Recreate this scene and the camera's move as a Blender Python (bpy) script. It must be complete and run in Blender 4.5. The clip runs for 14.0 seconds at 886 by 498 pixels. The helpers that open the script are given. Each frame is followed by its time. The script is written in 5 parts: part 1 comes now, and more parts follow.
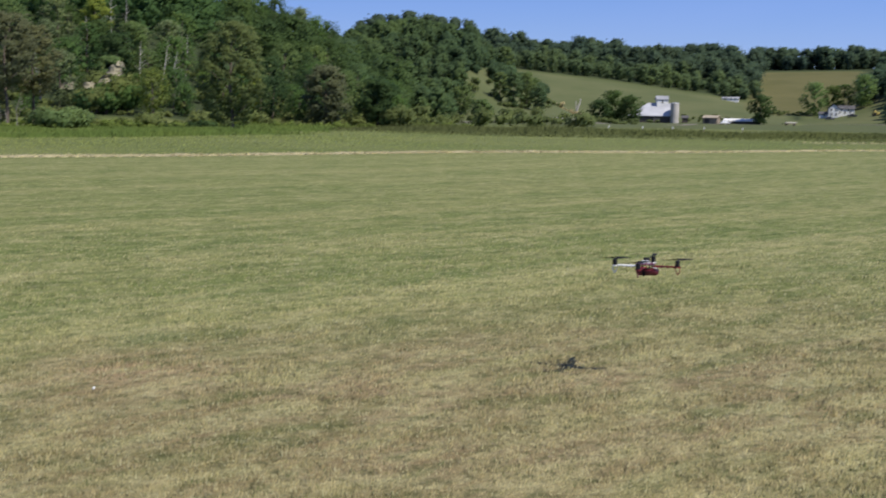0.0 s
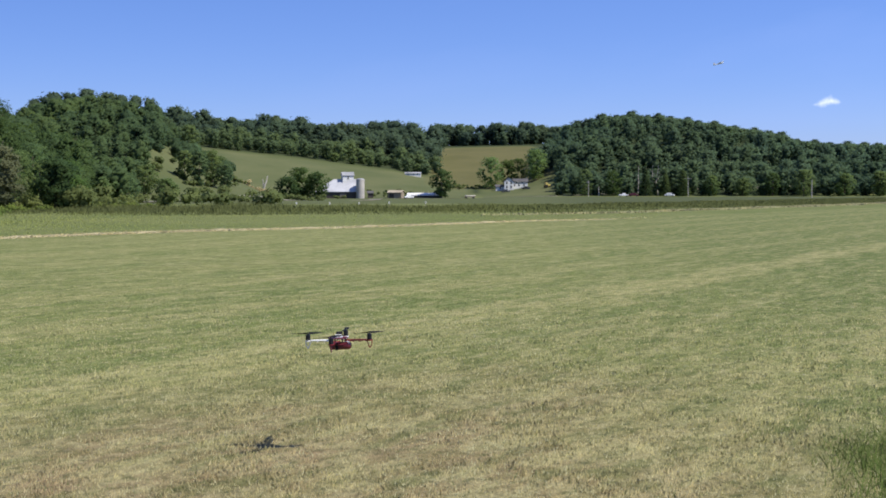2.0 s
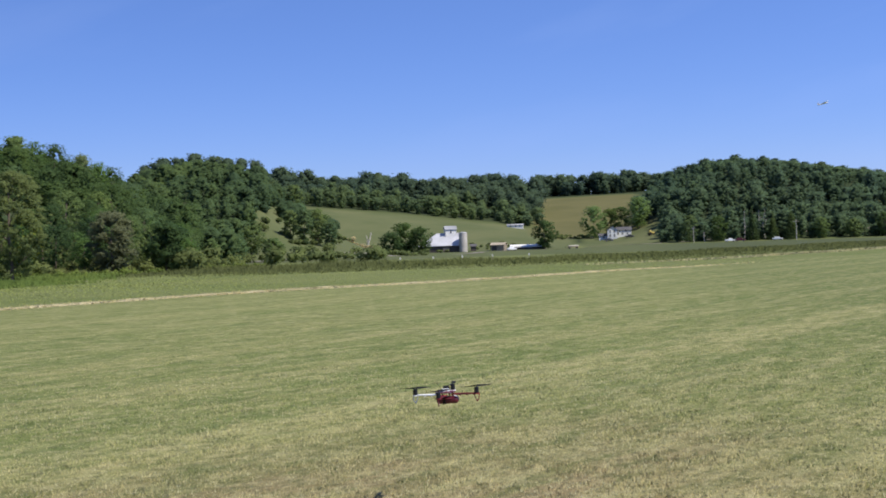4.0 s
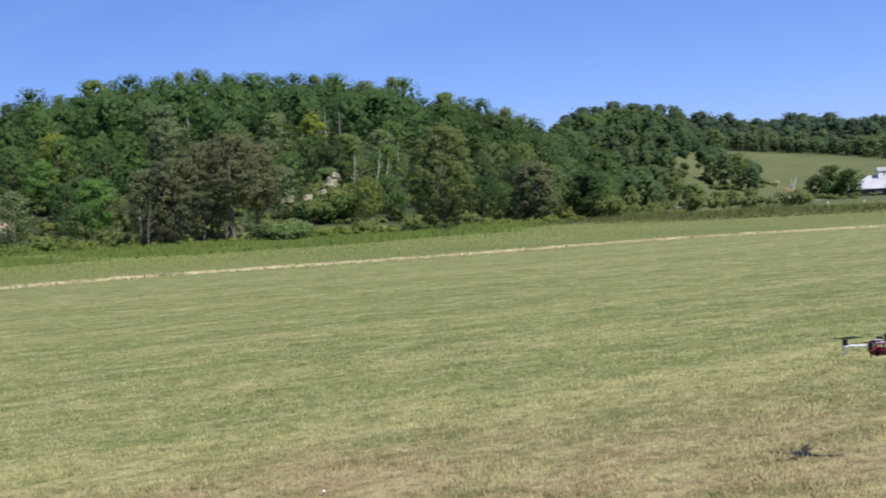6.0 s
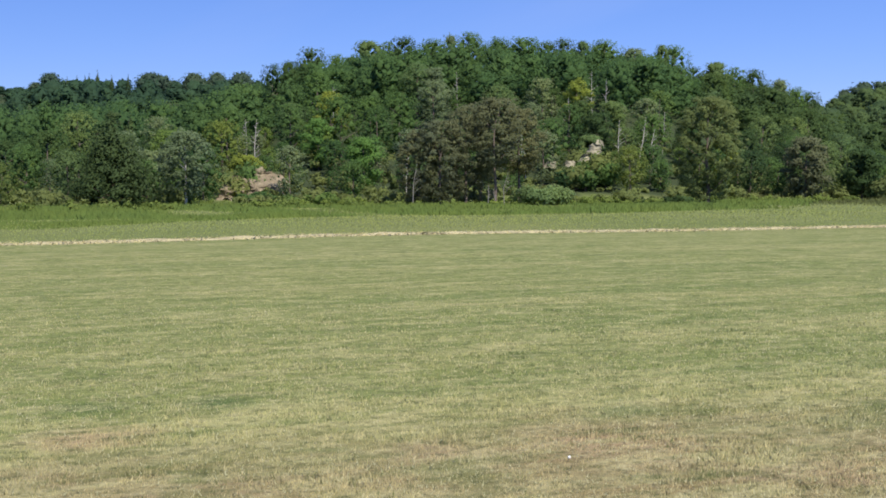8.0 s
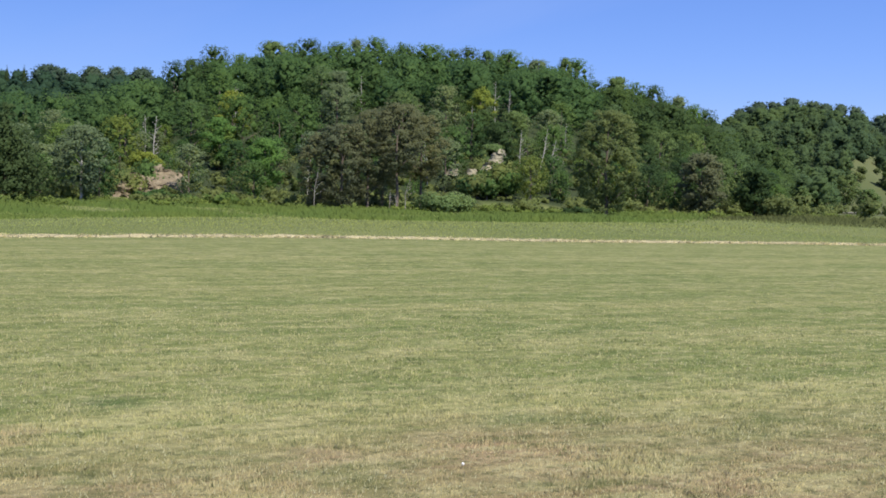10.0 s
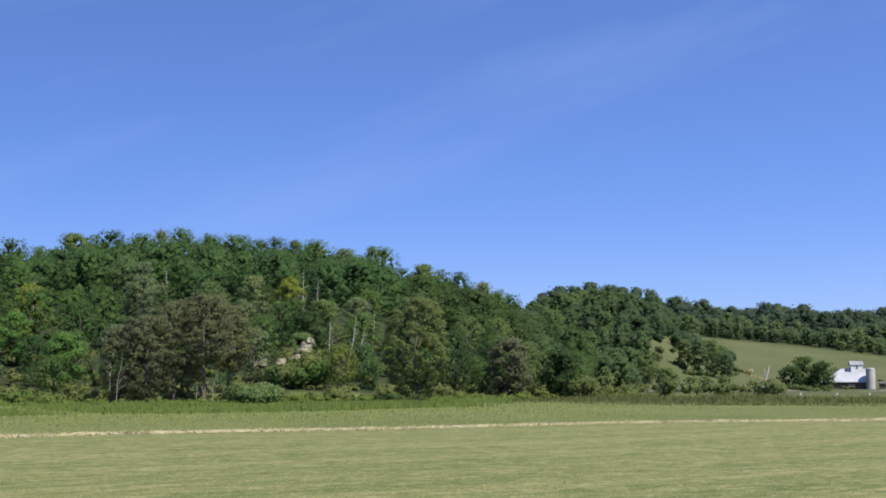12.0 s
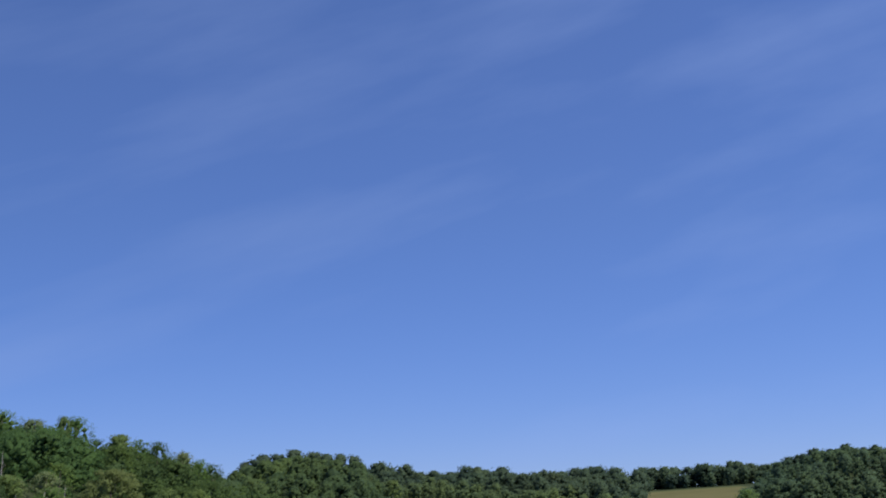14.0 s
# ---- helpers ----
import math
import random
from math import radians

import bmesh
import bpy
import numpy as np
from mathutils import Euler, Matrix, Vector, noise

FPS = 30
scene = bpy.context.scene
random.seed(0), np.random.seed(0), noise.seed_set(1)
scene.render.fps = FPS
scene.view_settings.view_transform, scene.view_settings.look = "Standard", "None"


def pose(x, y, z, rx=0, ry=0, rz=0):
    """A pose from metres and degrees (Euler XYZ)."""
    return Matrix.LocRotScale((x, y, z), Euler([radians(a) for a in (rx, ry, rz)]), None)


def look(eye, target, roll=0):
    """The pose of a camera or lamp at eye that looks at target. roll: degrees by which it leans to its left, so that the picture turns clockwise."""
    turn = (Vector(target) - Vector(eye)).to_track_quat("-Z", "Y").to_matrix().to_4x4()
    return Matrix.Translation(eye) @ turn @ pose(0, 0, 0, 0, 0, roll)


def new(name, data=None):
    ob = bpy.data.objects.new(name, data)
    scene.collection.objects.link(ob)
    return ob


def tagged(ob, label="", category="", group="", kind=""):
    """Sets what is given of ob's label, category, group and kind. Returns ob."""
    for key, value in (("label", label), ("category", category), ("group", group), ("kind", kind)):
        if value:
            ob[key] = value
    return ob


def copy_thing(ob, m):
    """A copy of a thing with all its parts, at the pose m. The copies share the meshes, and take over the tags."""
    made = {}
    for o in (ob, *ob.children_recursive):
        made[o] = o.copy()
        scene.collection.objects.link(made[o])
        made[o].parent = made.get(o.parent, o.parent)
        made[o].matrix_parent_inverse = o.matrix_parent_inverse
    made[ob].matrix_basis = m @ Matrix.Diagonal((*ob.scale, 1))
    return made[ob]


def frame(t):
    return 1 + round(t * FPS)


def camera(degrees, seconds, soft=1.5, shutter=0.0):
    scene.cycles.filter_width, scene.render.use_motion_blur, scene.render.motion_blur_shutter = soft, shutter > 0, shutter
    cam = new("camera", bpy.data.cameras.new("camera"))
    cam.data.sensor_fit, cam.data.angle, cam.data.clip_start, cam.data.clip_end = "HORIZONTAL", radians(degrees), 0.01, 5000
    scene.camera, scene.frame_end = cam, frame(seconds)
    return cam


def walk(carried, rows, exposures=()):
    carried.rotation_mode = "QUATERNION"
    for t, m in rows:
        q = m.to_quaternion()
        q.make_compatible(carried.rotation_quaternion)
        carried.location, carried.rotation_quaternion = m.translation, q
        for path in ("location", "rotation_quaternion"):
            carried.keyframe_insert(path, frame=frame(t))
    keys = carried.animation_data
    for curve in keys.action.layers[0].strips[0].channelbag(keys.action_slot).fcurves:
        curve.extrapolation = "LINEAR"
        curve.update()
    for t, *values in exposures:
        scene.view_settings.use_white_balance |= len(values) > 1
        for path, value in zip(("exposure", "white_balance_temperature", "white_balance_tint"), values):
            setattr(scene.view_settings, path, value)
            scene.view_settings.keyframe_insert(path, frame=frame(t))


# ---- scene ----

# ---- camera: one person standing on the mown field, turning to follow the drone ----
EYE = (0.0, 0.0, 1.6)
cam = camera(40.0, 14.0, soft=1.7, shutter=0.2)
# seconds and the three turns in degrees
WALK = [
    (0.0, 83.66, -1.08, 3.13),
    (0.5, 87.03, -0.67, -2.71),
    (1.0, 88.99, -0.25, -7.75),
    (1.5, 88.46, -0.04, -11.4),
    (2.0, 87.39, 0.05, -11.46),
    (2.2, 87.19, 0.06, -11.39),
    (4.3, 90.13, 2.15, -4.59),
    (4.5, 89.84, 2.23, -3.1),
    (5.0, 89.85, 1.79, -0.09),
    (5.5, 88.82, 2.21, 6.05),
    (6.0, 88.24, 2.81, 12.94),
    (6.5, 87.88, 3.35, 18.16),
    (7.0, 86.78, 0.68, 24.24),
    (7.2, 86.67, 0.19, 25.26),
    (9.5, 87.38, -1.82, 22.83),
    (10.0, 87.31, -1.82, 20.56),
    (10.5, 87.34, -0.86, 19.84),
    (11.0, 90.31, -0.45, 16.66),
    (11.5, 93.95, -0.56, 12.78),
    (12.0, 96.28, -0.15, 11.68),
    (12.5, 98.8, -0.18, 9.24),
    (13.0, 100.1, -0.05, 4.92),
    (13.5, 101.46, 0.54, 0.81),
    (14.0, 103.84, 2.22, -1.95),
]

walk(cam, [(t, pose(*EYE, a, b, c)) for t, a, b, c in WALK],
     [(0.0, 0.31), (1.0, 0.42), (2.2, 0.49), (4.3, 0.48), (5.5, 0.56), (6.4, 0.67), (7.0, 0.68), (10.0, 0.66), (12.0, 0.60), (13.2, 0.46), (14.0, 0.25)])

# ---- sky, sun, exposure ----
SUN_EL, SUN_AZ = radians(52), radians(126)       # height, and turn clockwise from +Y
world = bpy.data.worlds.new("sky")
scene.world = world
world.use_nodes = True
wn, wl = world.node_tree.nodes, world.node_tree.links
wn.clear()
sky = wn.new("ShaderNodeTexSky")
sky.sky_type, sky.sun_disc = "NISHITA", False
sky.sun_elevation, sky.sun_rotation = SUN_EL, SUN_AZ
sky.air_density, sky.dust_density, sky.ozone_density, sky.altitude = 1.0, 0.25, 2.6, 300
# faint streaks of high ice cloud all over the dome
wco = wn.new("ShaderNodeTexCoord")
wmap = wn.new("ShaderNodeMapping")
wmap.vector_type = "TEXTURE"
wmap.inputs["Rotation"].default_value = (0.15, -0.32, 0.2)
wmap.inputs["Scale"].default_value = (0.62, 0.3, 0.12)
wnoise = wn.new("ShaderNodeTexNoise")
wnoise.inputs["Scale"].default_value, wnoise.inputs["Detail"].default_value = 1.5, 6.0
wramp = wn.new("ShaderNodeMapRange")
wramp.inputs["From Min"].default_value, wramp.inputs["From Max"].default_value = 0.5, 0.78
wramp.inputs["To Min"].default_value, wramp.inputs["To Max"].default_value = 0.2, 0.4
wmix = wn.new("ShaderNodeMixRGB")
wmix.inputs[2].default_value = (4.0, 5.5, 10.0, 1)
whue = wn.new("ShaderNodeHueSaturation")
whue.inputs["Saturation"].default_value, whue.inputs["Value"].default_value = 1.3, 1.0
wtint = wn.new("ShaderNodeMixRGB")
wtint.blend_type = "MULTIPLY"
wtint.inputs[0].default_value, wtint.inputs[2].default_value = 1.0, (0.86, 0.9, 1.4, 1)
wbg, wout = wn.new("ShaderNodeBackground"), wn.new("ShaderNodeOutputWorld")
wbg.inputs["Strength"].default_value = 0.068
wl.new(wco.outputs["Generated"], wmap.inputs["Vector"])
wl.new(wmap.outputs["Vector"], wnoise.inputs["Vector"])
wl.new(wnoise.outputs["Fac"], wramp.inputs["Value"])
wl.new(wramp.outputs["Result"], wmix.inputs[0])
wl.new(sky.outputs["Color"], whue.inputs["Color"])
wl.new(whue.outputs["Color"], wtint.inputs[1])
wl.new(wtint.outputs["Color"], wmix.inputs[1])
# one small white cloud low in the sky: its bearing, height and half sizes as parts of the dome
CLOUD_AZ, CLOUD_EL, CLOUD_W, CLOUD_H = radians(28.75), radians(4.1), 0.0125, 0.0052


def sky_math(op, *values):
    m = wn.new("ShaderNodeMath")
    m.operation = op
    for socket, v in zip(m.inputs, values):
        if isinstance(v, (int, float)):
            socket.default_value = v
        else:
            wl.new(v, socket)
    return m.outputs["Value"]


def sky_part(way, size):
    """How far a direction lies along way, in units of size."""
    dot = wn.new("ShaderNodeVectorMath")
    dot.operation = "DOT_PRODUCT"
    dot.inputs[1].default_value = way
    wl.new(wco.outputs["Generated"], dot.inputs[0])
    return sky_math("DIVIDE", dot.outputs["Value"], size)


ca, sa, ce, se = math.cos(CLOUD_AZ), math.sin(CLOUD_AZ), math.cos(CLOUD_EL), math.sin(CLOUD_EL)
cloud_u = sky_part((ca, -sa, 0), CLOUD_W)
cloud_v = sky_part((-sa * se, -ca * se, ce), CLOUD_H)
cloud_on = sky_math("GREATER_THAN", sky_part((sa * ce, ca * ce, se), 1.0), 0.9)
puff = wn.new("ShaderNodeTexNoise")
puff.inputs["Scale"].default_value, puff.inputs["Detail"].default_value = 130.0, 5.0
wl.new(wco.outputs["Generated"], puff.inputs["Vector"])
# heaped towards one end, flat below, thinning to a tail at the other
slope = sky_math("ADD", cloud_v, sky_math("MULTIPLY", sky_math("ABSOLUTE", sky_math("SUBTRACT", cloud_u, 0.45)), 0.95))
heap = sky_math("MAXIMUM", sky_math("SUBTRACT", slope, 0.9), sky_math("SUBTRACT", -0.9, cloud_v))
heap = sky_math("ADD", heap, sky_math("MULTIPLY", sky_math("POWER", sky_math("ABSOLUTE", cloud_u), 3.0), 0.5))
heap = sky_math("ADD", sky_math("MULTIPLY", heap, 1.2), 1.0)
cloud_d = sky_math("SUBTRACT", heap, sky_math("MULTIPLY", sky_math("SUBTRACT", puff.outputs["Fac"], 0.5), 2.2))
cramp = wn.new("ShaderNodeMapRange")
cramp.interpolation_type = "SMOOTHSTEP"
for key, v in zip(("From Min", "From Max", "To Min", "To Max"), (1.1, -0.3, 0.0, 0.8)):
    cramp.inputs[key].default_value = v
wl.new(cloud_d, cramp.inputs["Value"])
wcloud = wn.new("ShaderNodeMixRGB")
wcloud.inputs[2].default_value = (12.0, 12.8, 15.0, 1)
wl.new(sky_math("MULTIPLY", cramp.outputs["Result"], cloud_on), wcloud.inputs[0])
low_blue = wn.new("ShaderNodeMapRange")
for key, v in zip(("From Min", "From Max", "To Min", "To Max"), (0.0, 0.26, 1.0, 0.0)):
    low_blue.inputs[key].default_value = v
wl.new(sky_part((0, 0, 1), 1.0), low_blue.inputs["Value"])
wlow = wn.new("ShaderNodeMixRGB")
wlow.blend_type = "MULTIPLY"
wlow.inputs[2].default_value = (0.89, 0.96, 1.09, 1)
wl.new(low_blue.outputs["Result"], wlow.inputs[0])
wl.new(wmix.outputs["Color"], wlow.inputs[1])
sunward = wn.new("ShaderNodeVectorMath")
sunward.operation = "SCALE"
wl.new(wlow.outputs["Color"], sunward.inputs[0])
wl.new(sky_math("ADD", 0.99, sky_part((0.98, -0.2, 0), 4.5)), sunward.inputs["Scale"])
wl.new(sunward.outputs["Vector"], wcloud.inputs[1])
wl.new(wcloud.outputs["Color"], wbg.inputs["Color"])
wl.new(wbg.outputs["Background"], wout.inputs["Surface"])

sun_dir = Vector((math.sin(SUN_AZ) * math.cos(SUN_EL), math.cos(SUN_AZ) * math.cos(SUN_EL), math.sin(SUN_EL)))
sun = new("sun", bpy.data.lights.new("sun", "SUN"))
sun.data.energy, sun.data.angle, sun.data.color = 4.25, radians(0.53), (1.0, 0.95, 0.86)
sun.matrix_world = look(sun_dir * 300, (0, 0, 0))


# ---- materials ----
def material(name, rough=0.8, metal=0.0, spec=0.3):
    m = bpy.data.materials.new(name)
    m.use_nodes = True
    b = m.node_tree.nodes["Principled BSDF"]
    b.inputs["Roughness"].default_value, b.inputs["Metallic"].default_value = rough, metal
    b.inputs["Specular IOR Level"].default_value = spec
    return m, m.node_tree.nodes, m.node_tree.links, b


def noise_node(n, l, scale, detail=4.0, stretch=None, turn=0.0, rough=0.55):
    """Noise over the place itself, in metres; stretch: its size along x, y, z."""
    geo = n.new("ShaderNodeNewGeometry")
    src = geo.outputs["Position"]
    if stretch:
        mp = n.new("ShaderNodeMapping")
        mp.vector_type = "TEXTURE"
        mp.inputs["Rotation"].default_value = (0, 0, turn)
        mp.inputs["Scale"].default_value = stretch
        l.new(src, mp.inputs["Vector"])
        src = mp.outputs["Vector"]
    t = n.new("ShaderNodeTexNoise")
    t.inputs["Scale"].default_value, t.inputs["Detail"].default_value = scale, detail
    t.inputs["Roughness"].default_value = rough
    l.new(src, t.inputs["Vector"])
    return t.outputs["Fac"]


def rng(n, l, src, lo, hi, to_lo=0.0, to_hi=1.0):
    m = n.new("ShaderNodeMapRange")
    for key, v in zip(("From Min", "From Max", "To Min", "To Max"), (lo, hi, to_lo, to_hi)):
        m.inputs[key].default_value = v
    l.new(src, m.inputs["Value"])
    return m.outputs["Result"]


def mix(n, l, fac, a, b, mode="MIX"):
    m = n.new("ShaderNodeMixRGB")
    m.blend_type = mode
    for socket, v in zip(m.inputs, (fac, a, b)):
        if isinstance(v, (int, float)):
            socket.default_value = v
        elif isinstance(v, tuple):
            socket.default_value = (*v, 1)
        else:
            l.new(v, socket)
    return m.outputs["Color"]


def bump(n, l, b, src, dist, strength=0.6):
    k = n.new("ShaderNodeBump")
    k.inputs["Distance"].default_value, k.inputs["Strength"].default_value = dist, strength
    l.new(src, k.inputs["Height"])
    l.new(k.outputs["Normal"], b.inputs["Normal"])


def plain(name, colour, rough=0.7, metal=0.0, grain=8.0, vary=0.25, spec=0.3):
    """Paint, timber or sheet with uneven weathering at two sizes."""
    m, n, l, b = material(name, rough, metal, spec)
    big = noise_node(n, l, grain * 0.12, 3)
    fine = noise_node(n, l, grain, 5)
    dark = tuple(c * (1 - vary) for c in colour)
    c = mix(n, l, rng(n, l, big, 0.35, 0.65), dark, colour)
    c = mix(n, l, rng(n, l, fine, 0.3, 0.8, 0, vary), c, tuple(c * 0.6 for c in colour))
    l.new(c, b.inputs["Base Color"])
    bump(n, l, b, fine, 0.01, 0.3)
    return m


MOW = radians(47)            # the way the mower went, from +X


def math_node(n, l, op, a, b=None):
    m = n.new("ShaderNodeMath")
    m.operation = op
    for socket, v in zip(m.inputs, (a, b)):
        if v is None:
            continue
        if isinstance(v, (int, float)):
            socket.default_value = v
        else:
            l.new(v, socket)
    return m.outputs["Value"]


def dot_node(n, l, vec):
    geo, dot = n.new("ShaderNodeNewGeometry"), n.new("ShaderNodeVectorMath")
    dot.operation = "DOT_PRODUCT"
    dot.inputs[1].default_value = vec
    l.new(geo.outputs["Position"], dot.inputs[0])
    return dot.outputs["Value"]


def field_colour(n, l):
    """Mown hay field: green, straw and bare brown, in swaths along the mower's way."""
    swath = noise_node(n, l, 1.0, 3, (9, 1.3, 1), MOW)
    fine = noise_node(n, l, 10.0, 6, rough=0.72)
    grit = noise_node(n, l, 1.0, 5, (0.10, 0.05, 0.05), MOW, 0.7)
    clod = noise_node(n, l, 1.0, 5, (0.6, 0.28, 0.3), MOW, 0.65)
    tuft = noise_node(n, l, 1.0, 4, (1.3, 0.24, 0.3), MOW, 0.6)
    worn = noise_node(n, l, 1.0, 5, (1.7, 0.75, 1), MOW, 0.6)
    rows = noise_node(n, l, 1.0, 4, (5.5, 0.42, 1), MOW, 0.6)
    wob = noise_node(n, l, 1.0, 3, (3.0, 1.2, 1), MOW, 0.6)
    c = mix(n, l, rng(n, l, swath, 0.40, 0.60), (0.142, 0.175, 0.053), (0.192, 0.208, 0.073))
    # metres across the mower's way, uneven
    across = dot_node(n, l, (-math.sin(MOW), math.cos(MOW), 0))
    across = math_node(n, l, "ADD", across, rng(n, l, wob, 0.3, 0.7, -0.42, 0.42))
    along = dot_node(n, l, (math.cos(MOW), math.sin(MOW), 0))
    # brownish, worn stubble on the near strip
    runway = dot_node(n, l, (math.cos(radians(13)), -math.sin(radians(13)), 0))
    strip = math_node(n, l, "MULTIPLY", rng(n, l, across, 7.9, 6.6), rng(n, l, runway, 3.6, 0.8))
    spot, dist = n.new("ShaderNodeNewGeometry"), n.new("ShaderNodeVectorMath")
    dist.operation = "LENGTH"
    l.new(spot.outputs["Position"], dist.inputs[0])
    strip = math_node(n, l, "MULTIPLY", strip, rng(n, l, dist.outputs["Value"], 12.0, 7.0, 0.1, 1.0))
    c = mix(n, l, math_node(n, l, "MULTIPLY", strip, 0.9), c, (0.228, 0.182, 0.092))
    c = mix(n, l, math_node(n, l, "MULTIPLY", strip, rng(n, l, worn, 0.48, 0.58, 0, 0.75)), c, (0.24, 0.18, 0.105))
    # greener turf on the runway side
    c = mix(n, l, rng(n, l, runway, 0.5, 8.0, 0, 0.85), c, (0.098, 0.132, 0.038))
    # straw left between the passes, and the greener wheel lines beside it
    for mid, half, much in ((7.95, 0.5, 0.7), (11.2, 0.35, 0.3), (14.9, 0.45, 0.35), (18.2, 0.3, 0.2), (21.9, 0.5, 0.3), (25.9, 0.6, 0.32), (29.0, 0.4, 0.25), (32.9, 0.6, 0.25), (2.9, 0.5, 0.5), (-0.6, 0.5, 0.4), (-5.0, 0.6, 0.35), (-10, 0.8, 0.3), (-17, 1.0, 0.3)):
        off = math_node(n, l, "ABSOLUTE", math_node(n, l, "SUBTRACT", across, mid))
        fac = math_node(n, l, "MULTIPLY", rng(n, l, off, half + 0.4, half - 0.2), rng(n, l, clod, 0.36, 0.56, much * 0.45, much))
        c = mix(n, l, fac, c, (0.34, 0.315, 0.145))
    for mid, half, much in ((8.75, 0.13, 0.45), (12.6, 0.25, 0.35), (16.4, 0.3, 0.3), (20.3, 0.3, 0.3), (24.0, 0.3, 0.3), (6.7, 0.2, 0.35), (1.2, 0.4, 0.4), (-2.6, 0.5, 0.4)):
        off = math_node(n, l, "ABSOLUTE", math_node(n, l, "SUBTRACT", across, mid))
        fac = math_node(n, l, "MULTIPLY", rng(n, l, off, half + 0.25, half - 0.1), rng(n, l, tuft, 0.40, 0.58, much * 0.3, much))
        c = mix(n, l, fac, c, (0.10, 0.148, 0.042))
    c = mix(n, l, rng(n, l, rows, 0.53, 0.66, 0, 0.42), c, (0.31, 0.29, 0.145))
    c = mix(n, l, rng(n, l, rows, 0.46, 0.34, 0, 0.34), c, (0.105, 0.145, 0.04))
    # bare brown spots and one dark green tuft
    geo = n.new("ShaderNodeNewGeometry")
    for x, y, rx, tone in ((-2.3, 7.2, 0.72, (0.33, 0.22, 0.14)), (-3.2, 6.5, 0.32, (0.30, 0.215, 0.135)), (-0.6, 6.9, 0.45, (0.29, 0.205, 0.13)), (-5.25, 5.95, 0.5, (0.30, 0.205, 0.13)), (0.5, 7.5, 0.5, (0.28, 0.20, 0.12)), (-6.0, 6.75, 0.30, (0.04, 0.085, 0.025)), (-5.3, 7.35, 0.30, (0.05, 0.095, 0.03)), (-2.5, 8.3, 0.3, (0.075, 0.125, 0.04))):
        away = n.new("ShaderNodeVectorMath")
        away.operation = "DISTANCE"
        away.inputs[1].default_value = (x, y, 0)
        l.new(geo.outputs["Position"], away.inputs[0])
        gap = math_node(n, l, "SUBTRACT", away.outputs["Value"], math_node(n, l, "MULTIPLY", clod, rx * 1.6))
        c = mix(n, l, rng(n, l, gap, rx * 0.35, -rx * 0.55, 0, 0.75), c, tone)
    c = mix(n, l, rng(n, l, clod, 0.50, 0.64, 0.0, 0.5), c, (0.30, 0.272, 0.14))
    c = mix(n, l, rng(n, l, tuft, 0.50, 0.64, 0.0, 0.5), c, (0.095, 0.132, 0.036))
    c = mix(n, l, math_node(n, l, "MULTIPLY", strip, 0.45), c, mix(n, l, rng(n, l, clod, 0.40, 0.60), (0.19, 0.145, 0.078), (0.34, 0.30, 0.165)))
    c = mix(n, l, rng(n, l, grit, 0.52, 0.64, 0.0, 0.34), c, (0.38, 0.355, 0.19))
    # lighter and darker patches a hand or two across
    patch = noise_node(n, l, 1.0, 3, (0.75, 0.42, 0.5), MOW, 0.5)
    c = mix(n, l, rng(n, l, patch, 0.53, 0.66, 0.0, 0.42), c, (0.36, 0.34, 0.165))
    c = mix(n, l, rng(n, l, patch, 0.45, 0.33, 0.0, 0.5), c, (0.088, 0.118, 0.036))
    knot = noise_node(n, l, 1.0, 4, (0.17, 0.12, 0.15), MOW, 0.6)
    c = mix(n, l, rng(n, l, knot, 0.55, 0.66, 0.0, 0.55), c, (0.062, 0.076, 0.026))
    c = mix(n, l, rng(n, l, knot, 0.44, 0.34, 0.0, 0.5), c, (0.40, 0.36, 0.20))
    c = mix(n, l, 1.0, c, (0.97, 0.96, 0.90), "MULTIPLY")
    return mix(n, l, rng(n, l, fine, 0.50, 0.66, 0.0, 0.6), c, (0.055, 0.064, 0.026)), fine


def make_turf():
    m, n, l, b = material("turf", 0.95, spec=0.1)
    mown, fine = field_colour(n, l)
    # beyond the mown strip: rough meadow, then the hills' pasture and woodland floor
    rough_noise = noise_node(n, l, 0.09, 6)
    meadow = mix(n, l, rng(n, l, rough_noise, 0.35, 0.65), (0.112, 0.136, 0.042), (0.15, 0.164, 0.058))
    geo = n.new("ShaderNodeNewGeometry")
    att = n.new("ShaderNodeAttribute")
    att.attribute_name = "cover"
    sep = n.new("ShaderNodeSeparateColor")
    l.new(att.outputs["Color"], sep.inputs["Color"])
    c = mix(n, l, sep.outputs["Red"], mown, meadow)
    past = noise_node(n, l, 0.03, 5)
    pasture = mix(n, l, rng(n, l, past, 0.35, 0.65), (0.086, 0.102, 0.041), (0.116, 0.124, 0.054))
    pasture = mix(n, l, att.outputs["Alpha"], pasture, mix(n, l, rng(n, l, past, 0.35, 0.65), (0.100, 0.097, 0.037), (0.125, 0.116, 0.046)))
    c = mix(n, l, sep.outputs["Green"], c, pasture)
    c = mix(n, l, sep.outputs["Blue"], c, (0.038, 0.05, 0.022))
    l.new(c, b.inputs["Base Color"])
    bump(n, l, b, fine, 0.04, 0.8)
    return m


